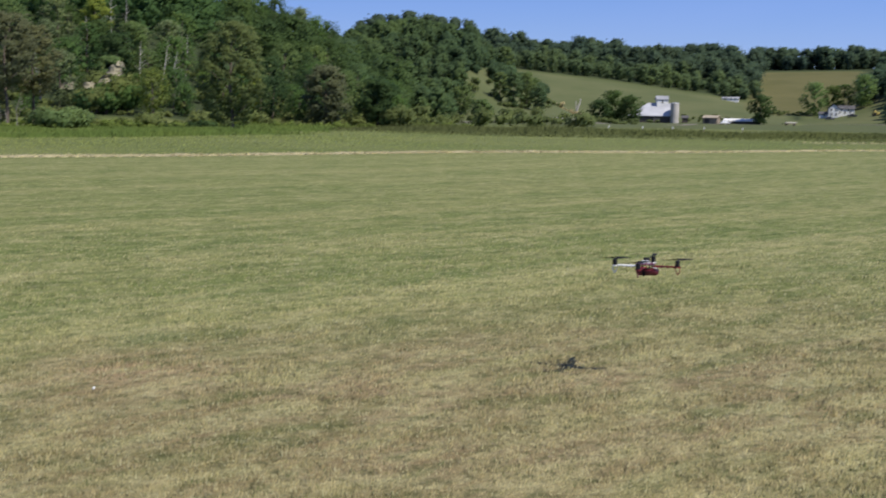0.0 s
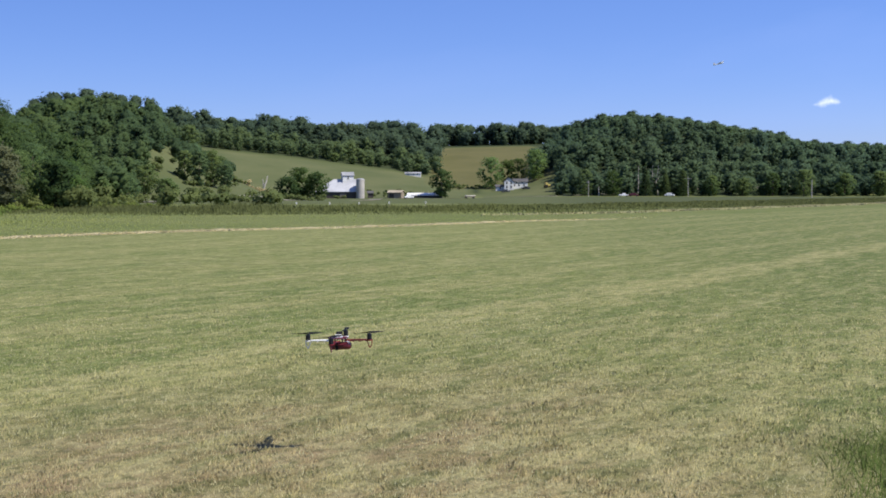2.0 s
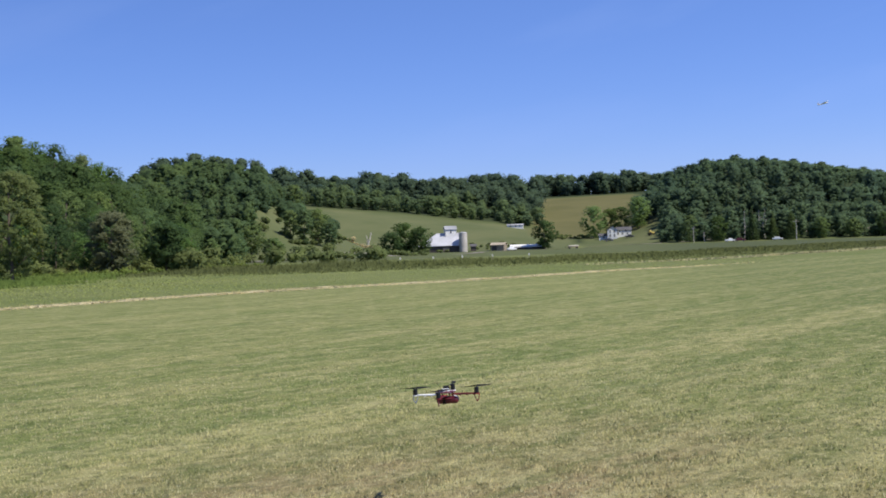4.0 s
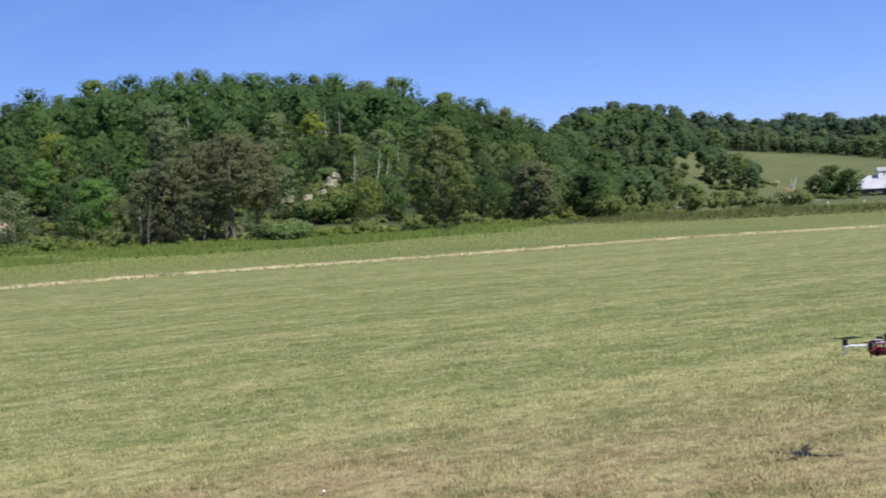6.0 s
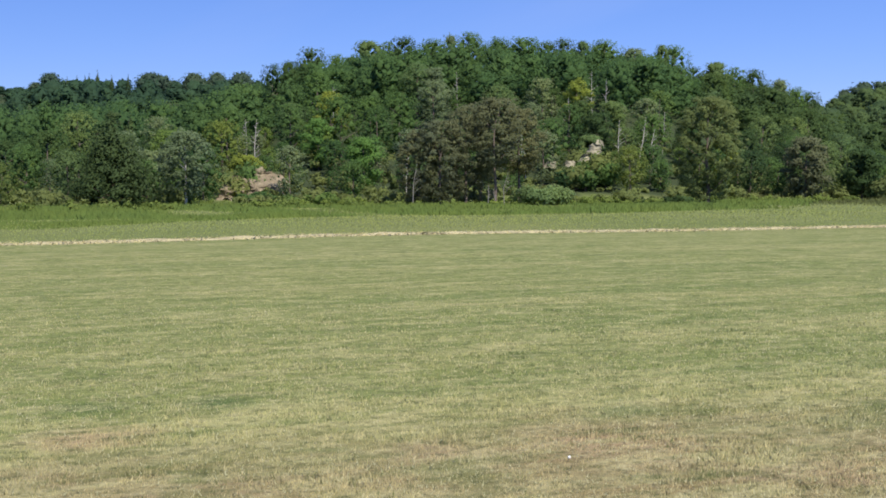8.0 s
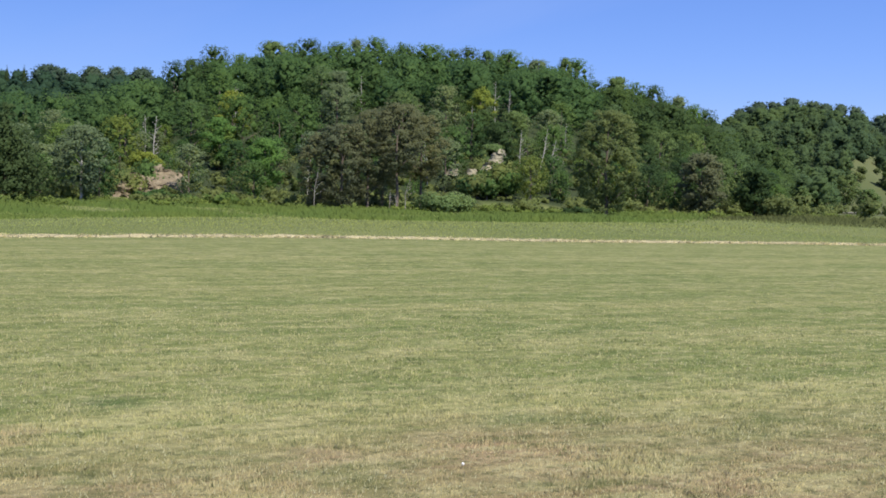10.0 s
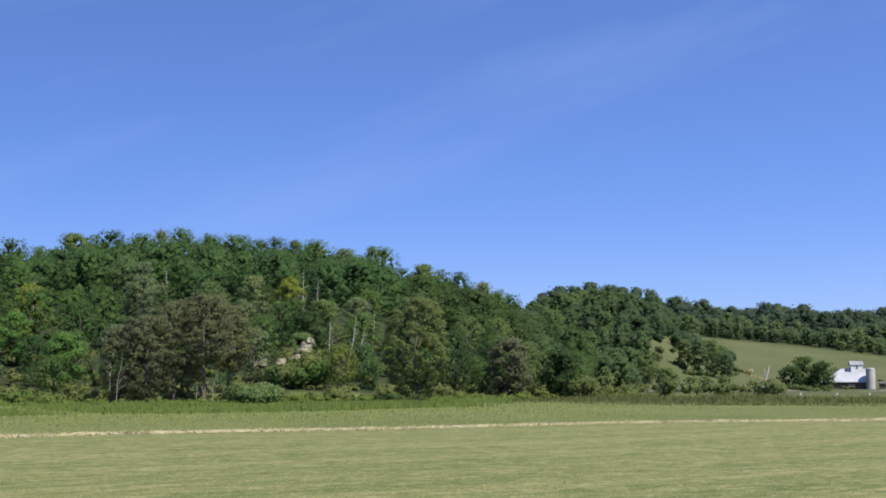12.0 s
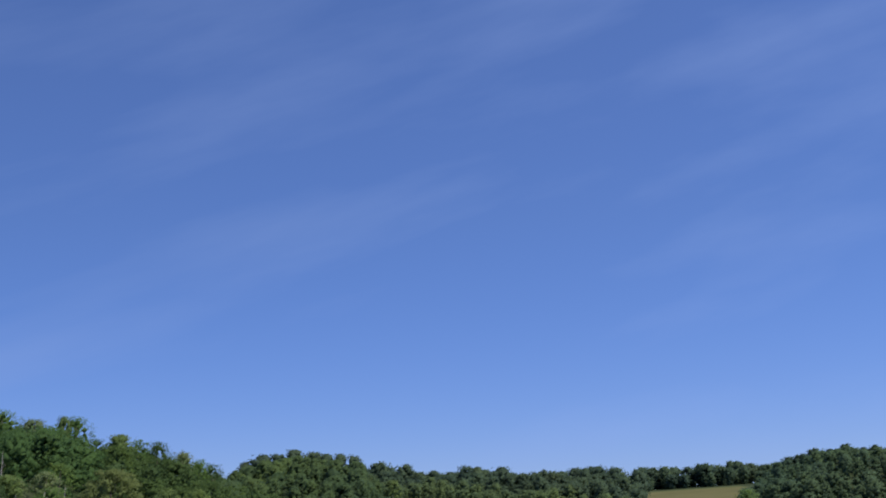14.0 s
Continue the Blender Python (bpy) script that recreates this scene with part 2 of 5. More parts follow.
def lit_through(n, l, b, c, share):
    """Adds the light that a thin leaf lets through to the light that it throws back."""
    tr, add = n.new("ShaderNodeBsdfTranslucent"), n.new("ShaderNodeAddShader")
    l.new(mix(n, l, 1.0, c, (share, share, share), "MULTIPLY"), tr.inputs["Color"])
    l.new(b.outputs["BSDF"], add.inputs[0])
    l.new(tr.outputs["BSDF"], add.inputs[1])
    l.new(add.outputs["Shader"], n["Material Output"].inputs["Surface"])


def make_blade():
    m, n, l, b = material("grass_blade", 0.8, spec=0.2)
    c, _ = field_colour(n, l)
    geo = n.new("ShaderNodeNewGeometry")
    c = mix(n, l, rng(n, l, geo.outputs["Random Per Island"], 0.5, 1.0, 0, 0.5), c, (0.41, 0.348, 0.205))
    c = mix(n, l, rng(n, l, geo.outputs["Random Per Island"], 0.16, 0.10, 0, 0.75), c, (0.045, 0.07, 0.02))
    l.new(c, b.inputs["Base Color"])
    lit_through(n, l, b, c, 0.8)
    return m


def leafy(name, dark, light, vary=0.5, patch=0.25, tinted=False, thru=1.3):
    """Foliage: two greens, uneven from tree to tree and from leaf to leaf, letting some light through."""
    m, n, l, b = material(name, 0.85, spec=0.06)
    dark, light = tuple(0.62 * p + 0.34 * q for p, q in zip(dark, light)), tuple(0.25 * p + 0.68 * q for p, q in zip(dark, light))
    info, geo = n.new("ShaderNodeObjectInfo"), n.new("ShaderNodeNewGeometry")
    c = mix(n, l, rng(n, l, geo.outputs["Random Per Island"], 0.0, 1.0, *((0.3, 0.7) if tinted else (0.12, 0.88))), dark, light)
    tree = mix(n, l, info.outputs["Random"], tuple(v * (1 - vary * 0.7) for v in (0.9, 1.02, 1.1)), (1.32, 1.24, 0.88))
    c = mix(n, l, 1.0, c, tree, "MULTIPLY")
    if tinted:
        # every tree of a joined wood keeps a green of its own
        att = n.new("ShaderNodeAttribute")
        att.attribute_name = "tint"
        c = mix(n, l, 1.0, c, mix(n, l, att.outputs["Fac"], (0.8, 0.84, 0.96), (1.25, 1.18, 0.98)), "MULTIPLY")
    drift = noise_node(n, l, patch * 0.55, 1)
    c = mix(n, l, rng(n, l, drift, 0.42, 0.62, 0, 0.55), c, (light[0] * 1.08, light[1] * 1.04, light[2] * 0.85))
    blotch = noise_node(n, l, patch, 2)
    c = mix(n, l, rng(n, l, blotch, 0.35, 0.65, 0, 0.4), c, tuple(v * 0.9 for v in dark))
    l.new(c, b.inputs["Base Color"])
    lit_through(n, l, b, c, thru)
    return m


TURF, BLADE = make_turf(), make_blade()
LEAF = leafy("leaf_green", (0.027, 0.055, 0.017), (0.068, 0.111, 0.039))
LEAF_OLIVE = leafy("leaf_olive", (0.044, 0.068, 0.024), (0.084, 0.117, 0.047), 0.15)
LEAF_FIR = leafy("leaf_fir", (0.021, 0.036, 0.016), (0.049, 0.070, 0.029), 0.3)
LEAF_BRIGHT = leafy("leaf_bright", (0.049, 0.080, 0.020), (0.098, 0.136, 0.039), 0.3)
LEAF_DARK = leafy("leaf_dark", (0.022, 0.040, 0.015), (0.046, 0.072, 0.027), 0.35)
LEAF_YELLOW = leafy("leaf_yellow_green", (0.040, 0.063, 0.017), (0.090, 0.114, 0.035), 0.35)
# crest and right hill: the blue of distant haze is put into these greens
LEAF_CREST_HAZE = leafy("leaf_crest_haze", (0.029, 0.046, 0.032), (0.053, 0.075, 0.046), 0.3, 0.012, True, 1.8)
LEAF_RIGHT_HAZE = leafy("leaf_right_hill_haze", (0.030, 0.049, 0.030), (0.059, 0.083, 0.044), 0.3, 0.012, True, 2.0)
LEAF_SCRUB = leafy("leaf_scrub", (0.046, 0.066, 0.024), (0.106, 0.120, 0.048), 0.3, 0.15)
LEAF_LOW = leafy("leaf_low_scrub", (0.042, 0.060, 0.026), (0.088, 0.106, 0.046), 0.3, 0.05)
# far left hill: green shifted to blue to stand in for haze
LEAF_FAR_HAZE = leafy("leaf_far_haze", (0.021, 0.041, 0.023), (0.039, 0.069, 0.037), 0.35, 0.02, True)
LEAF_SAGE = leafy("leaf_sage", (0.058, 0.079, 0.041), (0.110, 0.137, 0.075), 0.25)
# middle hill: less red and more blue, haze painted into the leaves
LEAF_MIDDLE_HAZE = leafy("leaf_middle_hill_haze", (0.023, 0.041, 0.022), (0.048, 0.073, 0.037), 0.35, 0.03, True, 1.8)
LEAF_TOP = leafy("leaf_bluff_top", (0.027, 0.053, 0.017), (0.065, 0.106, 0.037), 0.3, 0.15, True)
# darker olive trees, with shade and lens vignetting also put into their green
LEAF_END_DIMMED = leafy("leaf_bluff_end_dimmed", (0.020, 0.037, 0.015), (0.044, 0.071, 0.029), 0.3, 0.1, True)
# skyline trees carry the same painted haze as the woods below them
LEAF_CREST_TREE_HAZE = leafy("leaf_crest_tree_haze", (0.029, 0.047, 0.035), (0.055, 0.078, 0.053), 0.3, 0.03)
BARK = plain("bark", (0.14, 0.11, 0.085), 0.9, grain=6)
DEADWOOD = plain("deadwood", (0.42, 0.39, 0.34), 0.9, grain=6)


# ---- building helpers ----
def mesh_from(name, verts, faces, mats, smooth=False):
    me = bpy.data.meshes.new(name)
    me.from_pydata(verts, [], faces)
    for m in (mats if isinstance(mats, (list, tuple)) else [mats]):
        me.materials.append(m)
    if smooth:
        me.polygons.foreach_set("use_smooth", [True] * len(me.polygons))
    me.update()
    return me


def part(name, bm, mat, parent, label=""):
    """Links a bmesh, or a ready mesh, as one object under its thing."""
    if isinstance(bm, bpy.types.Mesh):
        me = bm
    else:
        me = bpy.data.meshes.new(name)
        bm.to_mesh(me)
        bm.free()
        me.materials.append(mat)
    ob = new(name, me)
    ob.parent = parent
    return tagged(ob, label) if label else ob


def thing(name, m, label, category, group="", kind=""):
    ob = new(name)
    ob.matrix_world = m
    return tagged(ob, label, category, group, kind)


def box(bm, sx, sy, sz, m=None, bevel=0.0):
    """A box that stands on z = 0 of m."""
    made = bmesh.ops.create_cube(bm, size=1.0, matrix=(m or Matrix()) @ Matrix.Translation((0, 0, sz / 2)) @ Matrix.Diagonal((sx, sy, sz, 1)))
    if bevel:
        edges = list({e for v in made["verts"] for e in v.link_edges})
        bmesh.ops.bevel(bm, geom=edges, offset=bevel, segments=2, affect="EDGES", profile=0.5)
    return bm


def tube(bm, p, q, r0, r1, seg=8):
    p, q = Vector(p), Vector(q)
    m = Matrix.Translation((p + q) / 2) @ (q - p).to_track_quat("Z", "Y").to_matrix().to_4x4()
    bmesh.ops.create_cone(bm, cap_ends=True, segments=seg, radius1=r0, radius2=max(r1, 1e-4), depth=(q - p).length, matrix=m)
    return bm


def at_az(az, r, z=0.0):
    a = radians(az)
    return Vector((r * math.sin(a), r * math.cos(a), z))


# ---- the land: valley floor, the steep wooded bluff, and the hills behind the farm ----
def step(a, b, x):
    t = np.clip((x - a) / (b - a), 0, 1)
    return t * t * (3 - 2 * t)


def bluff_foot(az):
    return np.interp(az, (-60, -43, -28, -17, -8, 0), (76, 82, 98, 104, 124, 160))


def height(x, y):
    x, y = np.asarray(x, float), np.asarray(y, float)
    r, az = np.hypot(x, y), np.degrees(np.arctan2(x, y))
    foot = bluff_foot(az)
    top = np.interp(az, (-100, -60, -43, -39, -36.5, -34, -31.5, -27, -24, -17, -14, -12, -10, -8, -4), (3, 3, 3.4, 4.7, 6.2, 8.5, 13.4, 16.2, 16.8, 16.2, 15.2, 13.4, 11.4, 8.2, 0))
    bluff = top * step(foot - 4, foot + 85, r)
    left = np.interp(az, (-110, -60, -40, -30, -20, -10), (0, 25.5, 25.5, 24, 10, 0)) * step(190, 350, r)
    mid = np.interp(az, (-20, -16, -9, -7, -5, -2, 0, 4), (0, 4, 14.5, 23.2, 27.8, 23, 11, 0)) * step(235, 395, r)
    slope = np.interp(az, (-8, -1, 4, 9, 11.5, 14), (28, 32, 25, 16, 10, 0)) * step(590, 790, r)
    crest = np.interp(az, (-12, -4, 0, 9, 10.5, 12.5), (20, 18, 17, 25, 25, 0)) * step(760, 900, r) * step(-30, -10, az)
    gap = np.interp(az, (9, 11, 16, 18, 21), (0, 43, 45, 44, 0)) * step(600, 1080, r)
    right = np.interp(az, (12, 15, 17.5, 20, 24, 28, 31, 45, 90), (0, 13, 36, 47.5, 40.5, 29.5, 24.5, 19, 0)) * step(600, 800, r)
    z = np.maximum.reduce([bluff, left, mid, slope + crest, gap, right])
    fade = 1 - 0.4 * step(1200, 3000, r)
    swell = 0.05 * np.sin(x * 0.21 + 1) * np.sin(y * 0.17) * step(12, 40, r)
    dip = -0.9 * step(260, 420, r) * (1 - step(625, 700, r)) * step(1, 4, az) * (1 - step(12.5, 15, az))
    return z * fade + swell + dip


def bare(az, r):
    """1 where the land is open pasture on the slopes, 0 under trees."""
    meadow = ((az > -2.6) & (az < 13) & (r > 560) & (r < 772)) | ((az > 10.6) & (az < 15.6) & (r > 700) & (r < 985))
    lawn = (az > 13) & (az < 17.0) & (r > 560) & (r < 705)
    low = (az > -2.6) & (az < 48) & (r > 190) & (r <= 600)
    return meadow | low | lawn


def build_ground():
    az = np.concatenate([np.linspace(-60, 45, 211), np.linspace(50, 295, 50)])
    rr = np.concatenate([[0.5, 1.5], np.geomspace(3, 60, 34), np.geomspace(63, 1100, 110), np.geomspace(1200, 4600, 10)])
    a, r = np.meshgrid(np.radians(az), rr)
    x, y = r * np.sin(a), r * np.cos(a)
    z = height(x, y)
    na, nr = len(az), len(rr)
    verts = np.c_[x.ravel(), y.ravel(), z.ravel()]
    verts = np.vstack([verts, [[0, 0, 0]]])
    faces = [(j * na + i, j * na + (i + 1) % na, (j + 1) * na + (i + 1) % na, (j + 1) * na + i) for j in range(nr - 1) for i in range(na)]
    faces = [f[::-1] for f in faces] + [(len(verts) - 1, (i + 1) % na, i) for i in range(na)]
    me = mesh_from("ground", verts.tolist(), faces, TURF, True)
    vx, vy = verts[:, 0], verts[:, 1]
    vr, va = np.hypot(vx, vy), np.degrees(np.arctan2(vx, vy))
    side = hay_side(vx, vy)
    rough = step(0.0, 1.5, side)
    clear = bare(va, vr)
    past = np.where(clear, np.where(vr > 560, 1.0, 0.75), 0.0)
    # open low ground also takes part of this dark tone, more past bearing 15
    wood = np.where((vr > bluff_foot(va) + 2) & ~clear & (height(vx, vy) > 0.6), 1.0, np.where(clear & (vr < 610), 0.25 + 0.3 * step(15, 19, va), 0.0))
    col = me.color_attributes.new("cover", "FLOAT_COLOR", "POINT")
    col.data.foreach_set("color", np.c_[rough, past, wood, ((va > 10.6) & (vr > 700)).astype(float)].ravel())
    return tagged(new("ground", me), "mown grass field with straw swaths and hills beyond", "field", kind="structure")


HAY_P, HAY_D = np.array((-2.0, 51.0)), np.array((math.cos(MOW), math.sin(MOW)))


def hay_side(x, y):
    """Metres beyond the edge of the mown strip."""
    return -(x - HAY_P[0]) * HAY_D[1] + (y - HAY_P[1]) * HAY_D[0] - hay_bend((x - HAY_P[0]) * HAY_D[0] + (y - HAY_P[1]) * HAY_D[1])


def hay_bend(along):
    """How far the edge swings out of its straight line, by the metres along it."""
    return np.interp(along, (-60, -33, -25, -17, -8, 2, 10, 20, 28, 36, 62), (-0.4, -0.9, 0.2, 0.6, 0.7, -0.9, -2.4, -4.2, -5.4, -6.0, -6.5))


build_ground()


# ---- trees ----
def unit_ball():
    """The twenty triangles of a rough ball."""
    bm = bmesh.new()
    bmesh.ops.create_icosphere(bm, subdivisions=1, radius=1.0)
    out = np.array([[v.co[:] for v in f.verts] for f in bm.faces])
    bm.free()
    return out


BALL = unit_ball()
# a coarser heart for far woods: eight sides
STONE = np.array([[(a, 0, 0), (0, b, 0), (0, 0, c)] if a * b * c > 0 else [(0, b, 0), (a, 0, 0), (0, 0, c)] for a in (-1, 1) for b in (-1, 1) for c in (-1, 1)], float)


def leaf_cloud(rs, lobes, count, size, flat=0.75, core=0.4, heart_shape=BALL):
    """Leaf clumps over the lobes (x, y, z, radius), each with a dense heart of inner leaves: triangles and their soft normals."""
    lobes = np.asarray(lobes, float)
    w = lobes[:, 3] ** 2
    pick = rs.choice(len(lobes), count, p=w / w.sum())
    d = rs.normal(size=(count, 3))
    d /= np.linalg.norm(d, axis=1)[:, None]
    d[:, 2] = np.where((d[:, 2] < -0.1) & (rs.random(count) < 0.5), -d[:, 2], d[:, 2])
    rad = lobes[pick, 3] * (0.3 + 0.85 * rs.random(count) ** 0.8)
    c = lobes[pick, :3] + d * rad[:, None] * np.array((1, 1, flat))
    nrm = d + rs.normal(scale=0.55, size=(count, 3)) + (0, 0, 0.3)
    nrm /= np.linalg.norm(nrm, axis=1)[:, None]
    u = np.cross(nrm, rs.normal(size=(count, 3)))
    u /= np.linalg.norm(u, axis=1)[:, None]
    v = np.cross(nrm, u)
    s = size * (0.6 + 0.8 * rs.random(count))[:, None]
    # shading follows the rounding of lobe and crown
    mid = lobes[:, :3].mean(axis=0)

    def rounded(at, way, own):
        out = at - mid
        out /= np.linalg.norm(out, axis=1)[:, None] + 1e-6
        soft = way * 0.5 + out * 0.6 + own * 0.45 + (0, 0, 0.25)
        return soft / np.linalg.norm(soft, axis=1)[:, None]

    soft = rounded(c, d, nrm)
    v = np.where((np.einsum("ij,ij->i", nrm, soft) < 0)[:, None], -v, v)
    q = np.stack([c - u * s - v * s * 0.5, c + u * s - v * s * 0.4, c + v * s * 0.9], 1).reshape(-1, 3)
    n = np.repeat(soft, 3, axis=0)
    if core:
        lobes = lobes[lobes[:, 3] > 0.6 * lobes[:, 3].mean()]
        jag = core * (0.8 + 0.45 * rs.random((len(lobes), len(heart_shape), 1, 1)))
        heart = mid * np.array((0.35, 0.35, 0.15)) + lobes[:, :3] * np.array((0.65, 0.65, 0.85))
        ball = heart_shape[None] * jag * lobes[:, None, None, 3:4] * 1.25 + heart[:, None, None, :]
        way = np.broadcast_to(heart_shape[None], ball.shape).reshape(-1, 3)
        q = np.vstack([q, ball.reshape(-1, 3)])
        n = np.vstack([n, rounded(ball.reshape(-1, 3), way, way)])
    return q, n


def tri_mesh(name, verts, normals, mat, tint=None):
    """A mesh of loose three-sided leaves or blades with soft normals."""
    me = bpy.data.meshes.new(name)
    k = len(verts) // 3
    me.vertices.add(len(verts))
    me.vertices.foreach_set("co", verts.astype(np.float32).ravel())
    me.loops.add(len(verts))
    me.loops.foreach_set("vertex_index", np.arange(len(verts), dtype=np.int32))
    me.polygons.add(k)
    me.polygons.foreach_set("loop_start", np.arange(0, 3 * k, 3, dtype=np.int32))
    me.polygons.foreach_set("use_smooth", np.ones(k, dtype=bool))
    me.materials.append(mat)
    me.update(calc_edges=True)
    me.normals_split_custom_set_from_vertices(normals.astype(np.float32).tolist())
    if tint is not None:
        me.attributes.new("tint", "FLOAT", "POINT").data.foreach_set("value", tint.astype(np.float32))
    return me


def crown_lobes(rs, h, width, base, n, wide_at=0.42, sprigs=0.35):
    """Lobes of a broad crown: h tall, width across, from base upwards, widest at a share of its height."""
    out = []
    for i in range(n):
        t = (i + 0.5) / n
        env = math.sqrt(max(0.0, 1 - ((t - wide_at) / (1.02 - wide_at)) ** 2)) if t > wide_at else 0.5 + 0.5 * (t / wide_at) ** 0.8
        a = i * 2.4 + rs.random() * 0.9
        lr = width * (0.095 + 0.085 * rs.random()) * (36 / n) ** 0.45
        d = max(width * 0.5 * env - lr * 0.8, 0) * (0.9 + 0.25 * rs.random()) * (1.0 if rs.random() < 0.78 else rs.random())
        out.append((d * math.cos(a), d * math.sin(a), min(base + (h - base) * t, h - lr * 0.75), lr))
    # small tufts that stand out of the rounding and break the outline
    for i in range(int(n * sprigs)):
        t = 0.35 + 0.6 * rs.random()
        env = math.sqrt(max(0.0, 1 - ((t - wide_at) / (1.02 - wide_at)) ** 2)) if t > wide_at else 1.0
        a, lr = rs.random() * 6.283, width * (0.03 + 0.04 * rs.random()) * (36 / n) ** 0.3
        d = width * 0.5 * env * (0.7 + 0.4 * rs.random())
        out.append((d * math.cos(a), d * math.sin(a), min(base + (h - base) * (t + 0.06), h + lr * 0.3), lr))
    return out


def fir_lobes(rs, h, width, base, n):
    out = []
    for i in range(n):
        t = i / (n - 1)
        z = base + (h - base) * t * 0.97
        for k in range(5 if t < 0.8 else 2):
            a = k * 1.2566 + i * 0.7 + rs.random() * 0.4
            d = width * 0.36 * (1 - t) * (0.8 + 0.4 * rs.random())
            out.append((d * math.cos(a), d * math.sin(a), z - 0.02 * h * t, width * (0.075 + 0.12 * (1 - t))))
    return out


def trunk_mesh(rs, h, lobes, r0, mat, limbs=7, thin=0.25):
    bm = bmesh.new()
    bend = [Vector((0, 0, -0.3))]
    for i in range(1, 5):
        bend.append(Vector((rs.normal() * 0.02 * h * i / 4, rs.normal() * 0.02 * h * i / 4, h * 0.86 * i / 4)))
    for i in range(4):
        tube(bm, bend[i], bend[i + 1], r0 * (1 - 0.2 * i), r0 * (1 - 0.2 * (i + 1)), 7)
    for lb in sorted(lobes, key=lambda q: -q[3])[:limbs]:
        t = min(max((lb[2] - 0.18 * h) / (0.86 * h), 0.15), 0.9) * 4
        i = min(int(t), 3)
        p = bend[i].lerp(bend[i + 1], t - i)
        tube(bm, p, Vector(lb[:3]), r0 * thin * 1.4, r0 * thin * 0.4, 5)
    me = bpy.data.meshes.new("trunk")
    bm.to_mesh(me)
    bm.free()
    me.materials.append(mat)
    return me


def tree_kind(seed, kind, h, width, base, n, leaves, size, leaf, r0, flat=0.65, core=0.36, bark=None):
    rs = np.random.RandomState(seed)
    lobes = (fir_lobes if kind == "fir" else crown_lobes)(rs, h, width, base, n)
    crown = tri_mesh("crown", *leaf_cloud(rs, lobes, leaves, size, flat, core, STONE), leaf)
    return crown, trunk_mesh(rs, h, lobes, r0, bark or BARK)


def plant(name, kind, x, y, scale, turn, label, category, group="", tall=1.0):
    z = float(height(x, y))
    ob = thing(name, Matrix.Translation((x, y, z)) @ Matrix.Rotation(turn, 4, "Z") @ Matrix.Diagonal((scale, scale, scale * tall, 1)), label, category, group)
    part("trunk", kind[1], None, ob)
    part("crown", kind[0], None, ob)
    return ob


BROAD = [tree_kind(10 + i, "broad", 7.6, 5.2 + 0.8 * (i % 3), 0.3, 40 + 4 * (i % 3), 2350, 0.11, (LEAF, LEAF_YELLOW, LEAF, LEAF_BRIGHT, LEAF_OLIVE, LEAF_DARK, LEAF_SAGE)[i], 0.15, 0.65 + 0.08 * (i % 3)) for i in range(7)]
FIR = [tree_kind(40 + i, "fir", 9.4, 5.0, 0.9, 17, 2000, 0.12, LEAF_FIR, 0.15, core=0.6) for i in range(2)]
# thin-topped trees of the crest, through which the sky shows
OPEN = [tree_kind(50 + i, "broad", 7.6, 5.0, 2.6, 32, 1700, 0.09, (LEAF_OLIVE, LEAF_SAGE, LEAF_DARK)[i], 0.13, 0.6, 0.55) for i in range(3)]
CREST = [tree_kind(54 + i, "broad", 14.0, 13.0, 0.3, 26 + 6 * i, 1000, 0.38, LEAF_CREST_TREE_HAZE, 0.3, 0.85, 0.72) for i in range(3)]


def scatter(rs, az0, az1, near, far, gap, keep):
    """Spots with at least gap metres between them."""
    out, cells = [], {}
    mid = (az0 + az1) / 2
    tries = int((radians(az1 - az0) * ((far(mid) if callable(far) else far) ** 2 - (near(mid) if callable(near) else near) ** 2) / 2) / gap ** 2 * 4)
    for _ in range(tries):
        az = az0 + (az1 - az0) * rs.random()
        lo, hi = (near(az) if callable(near) else near), (far(az) if callable(far) else far)
        r = math.sqrt(lo * lo + (hi * hi - lo * lo) * rs.random())
        x, y = r * math.sin(radians(az)), r * math.cos(radians(az))
        key = (int(x // gap), int(y // gap))
        if not keep(az, r) or any((x - u) ** 2 + (y - v) ** 2 < gap * gap for i in (-1, 0, 1) for j in (-1, 0, 1) for u, v in cells.get((key[0] + i, key[1] + j), ())):
            continue
        cells.setdefault(key, []).append((x, y))
        out.append((x, y, az, r))
    return out


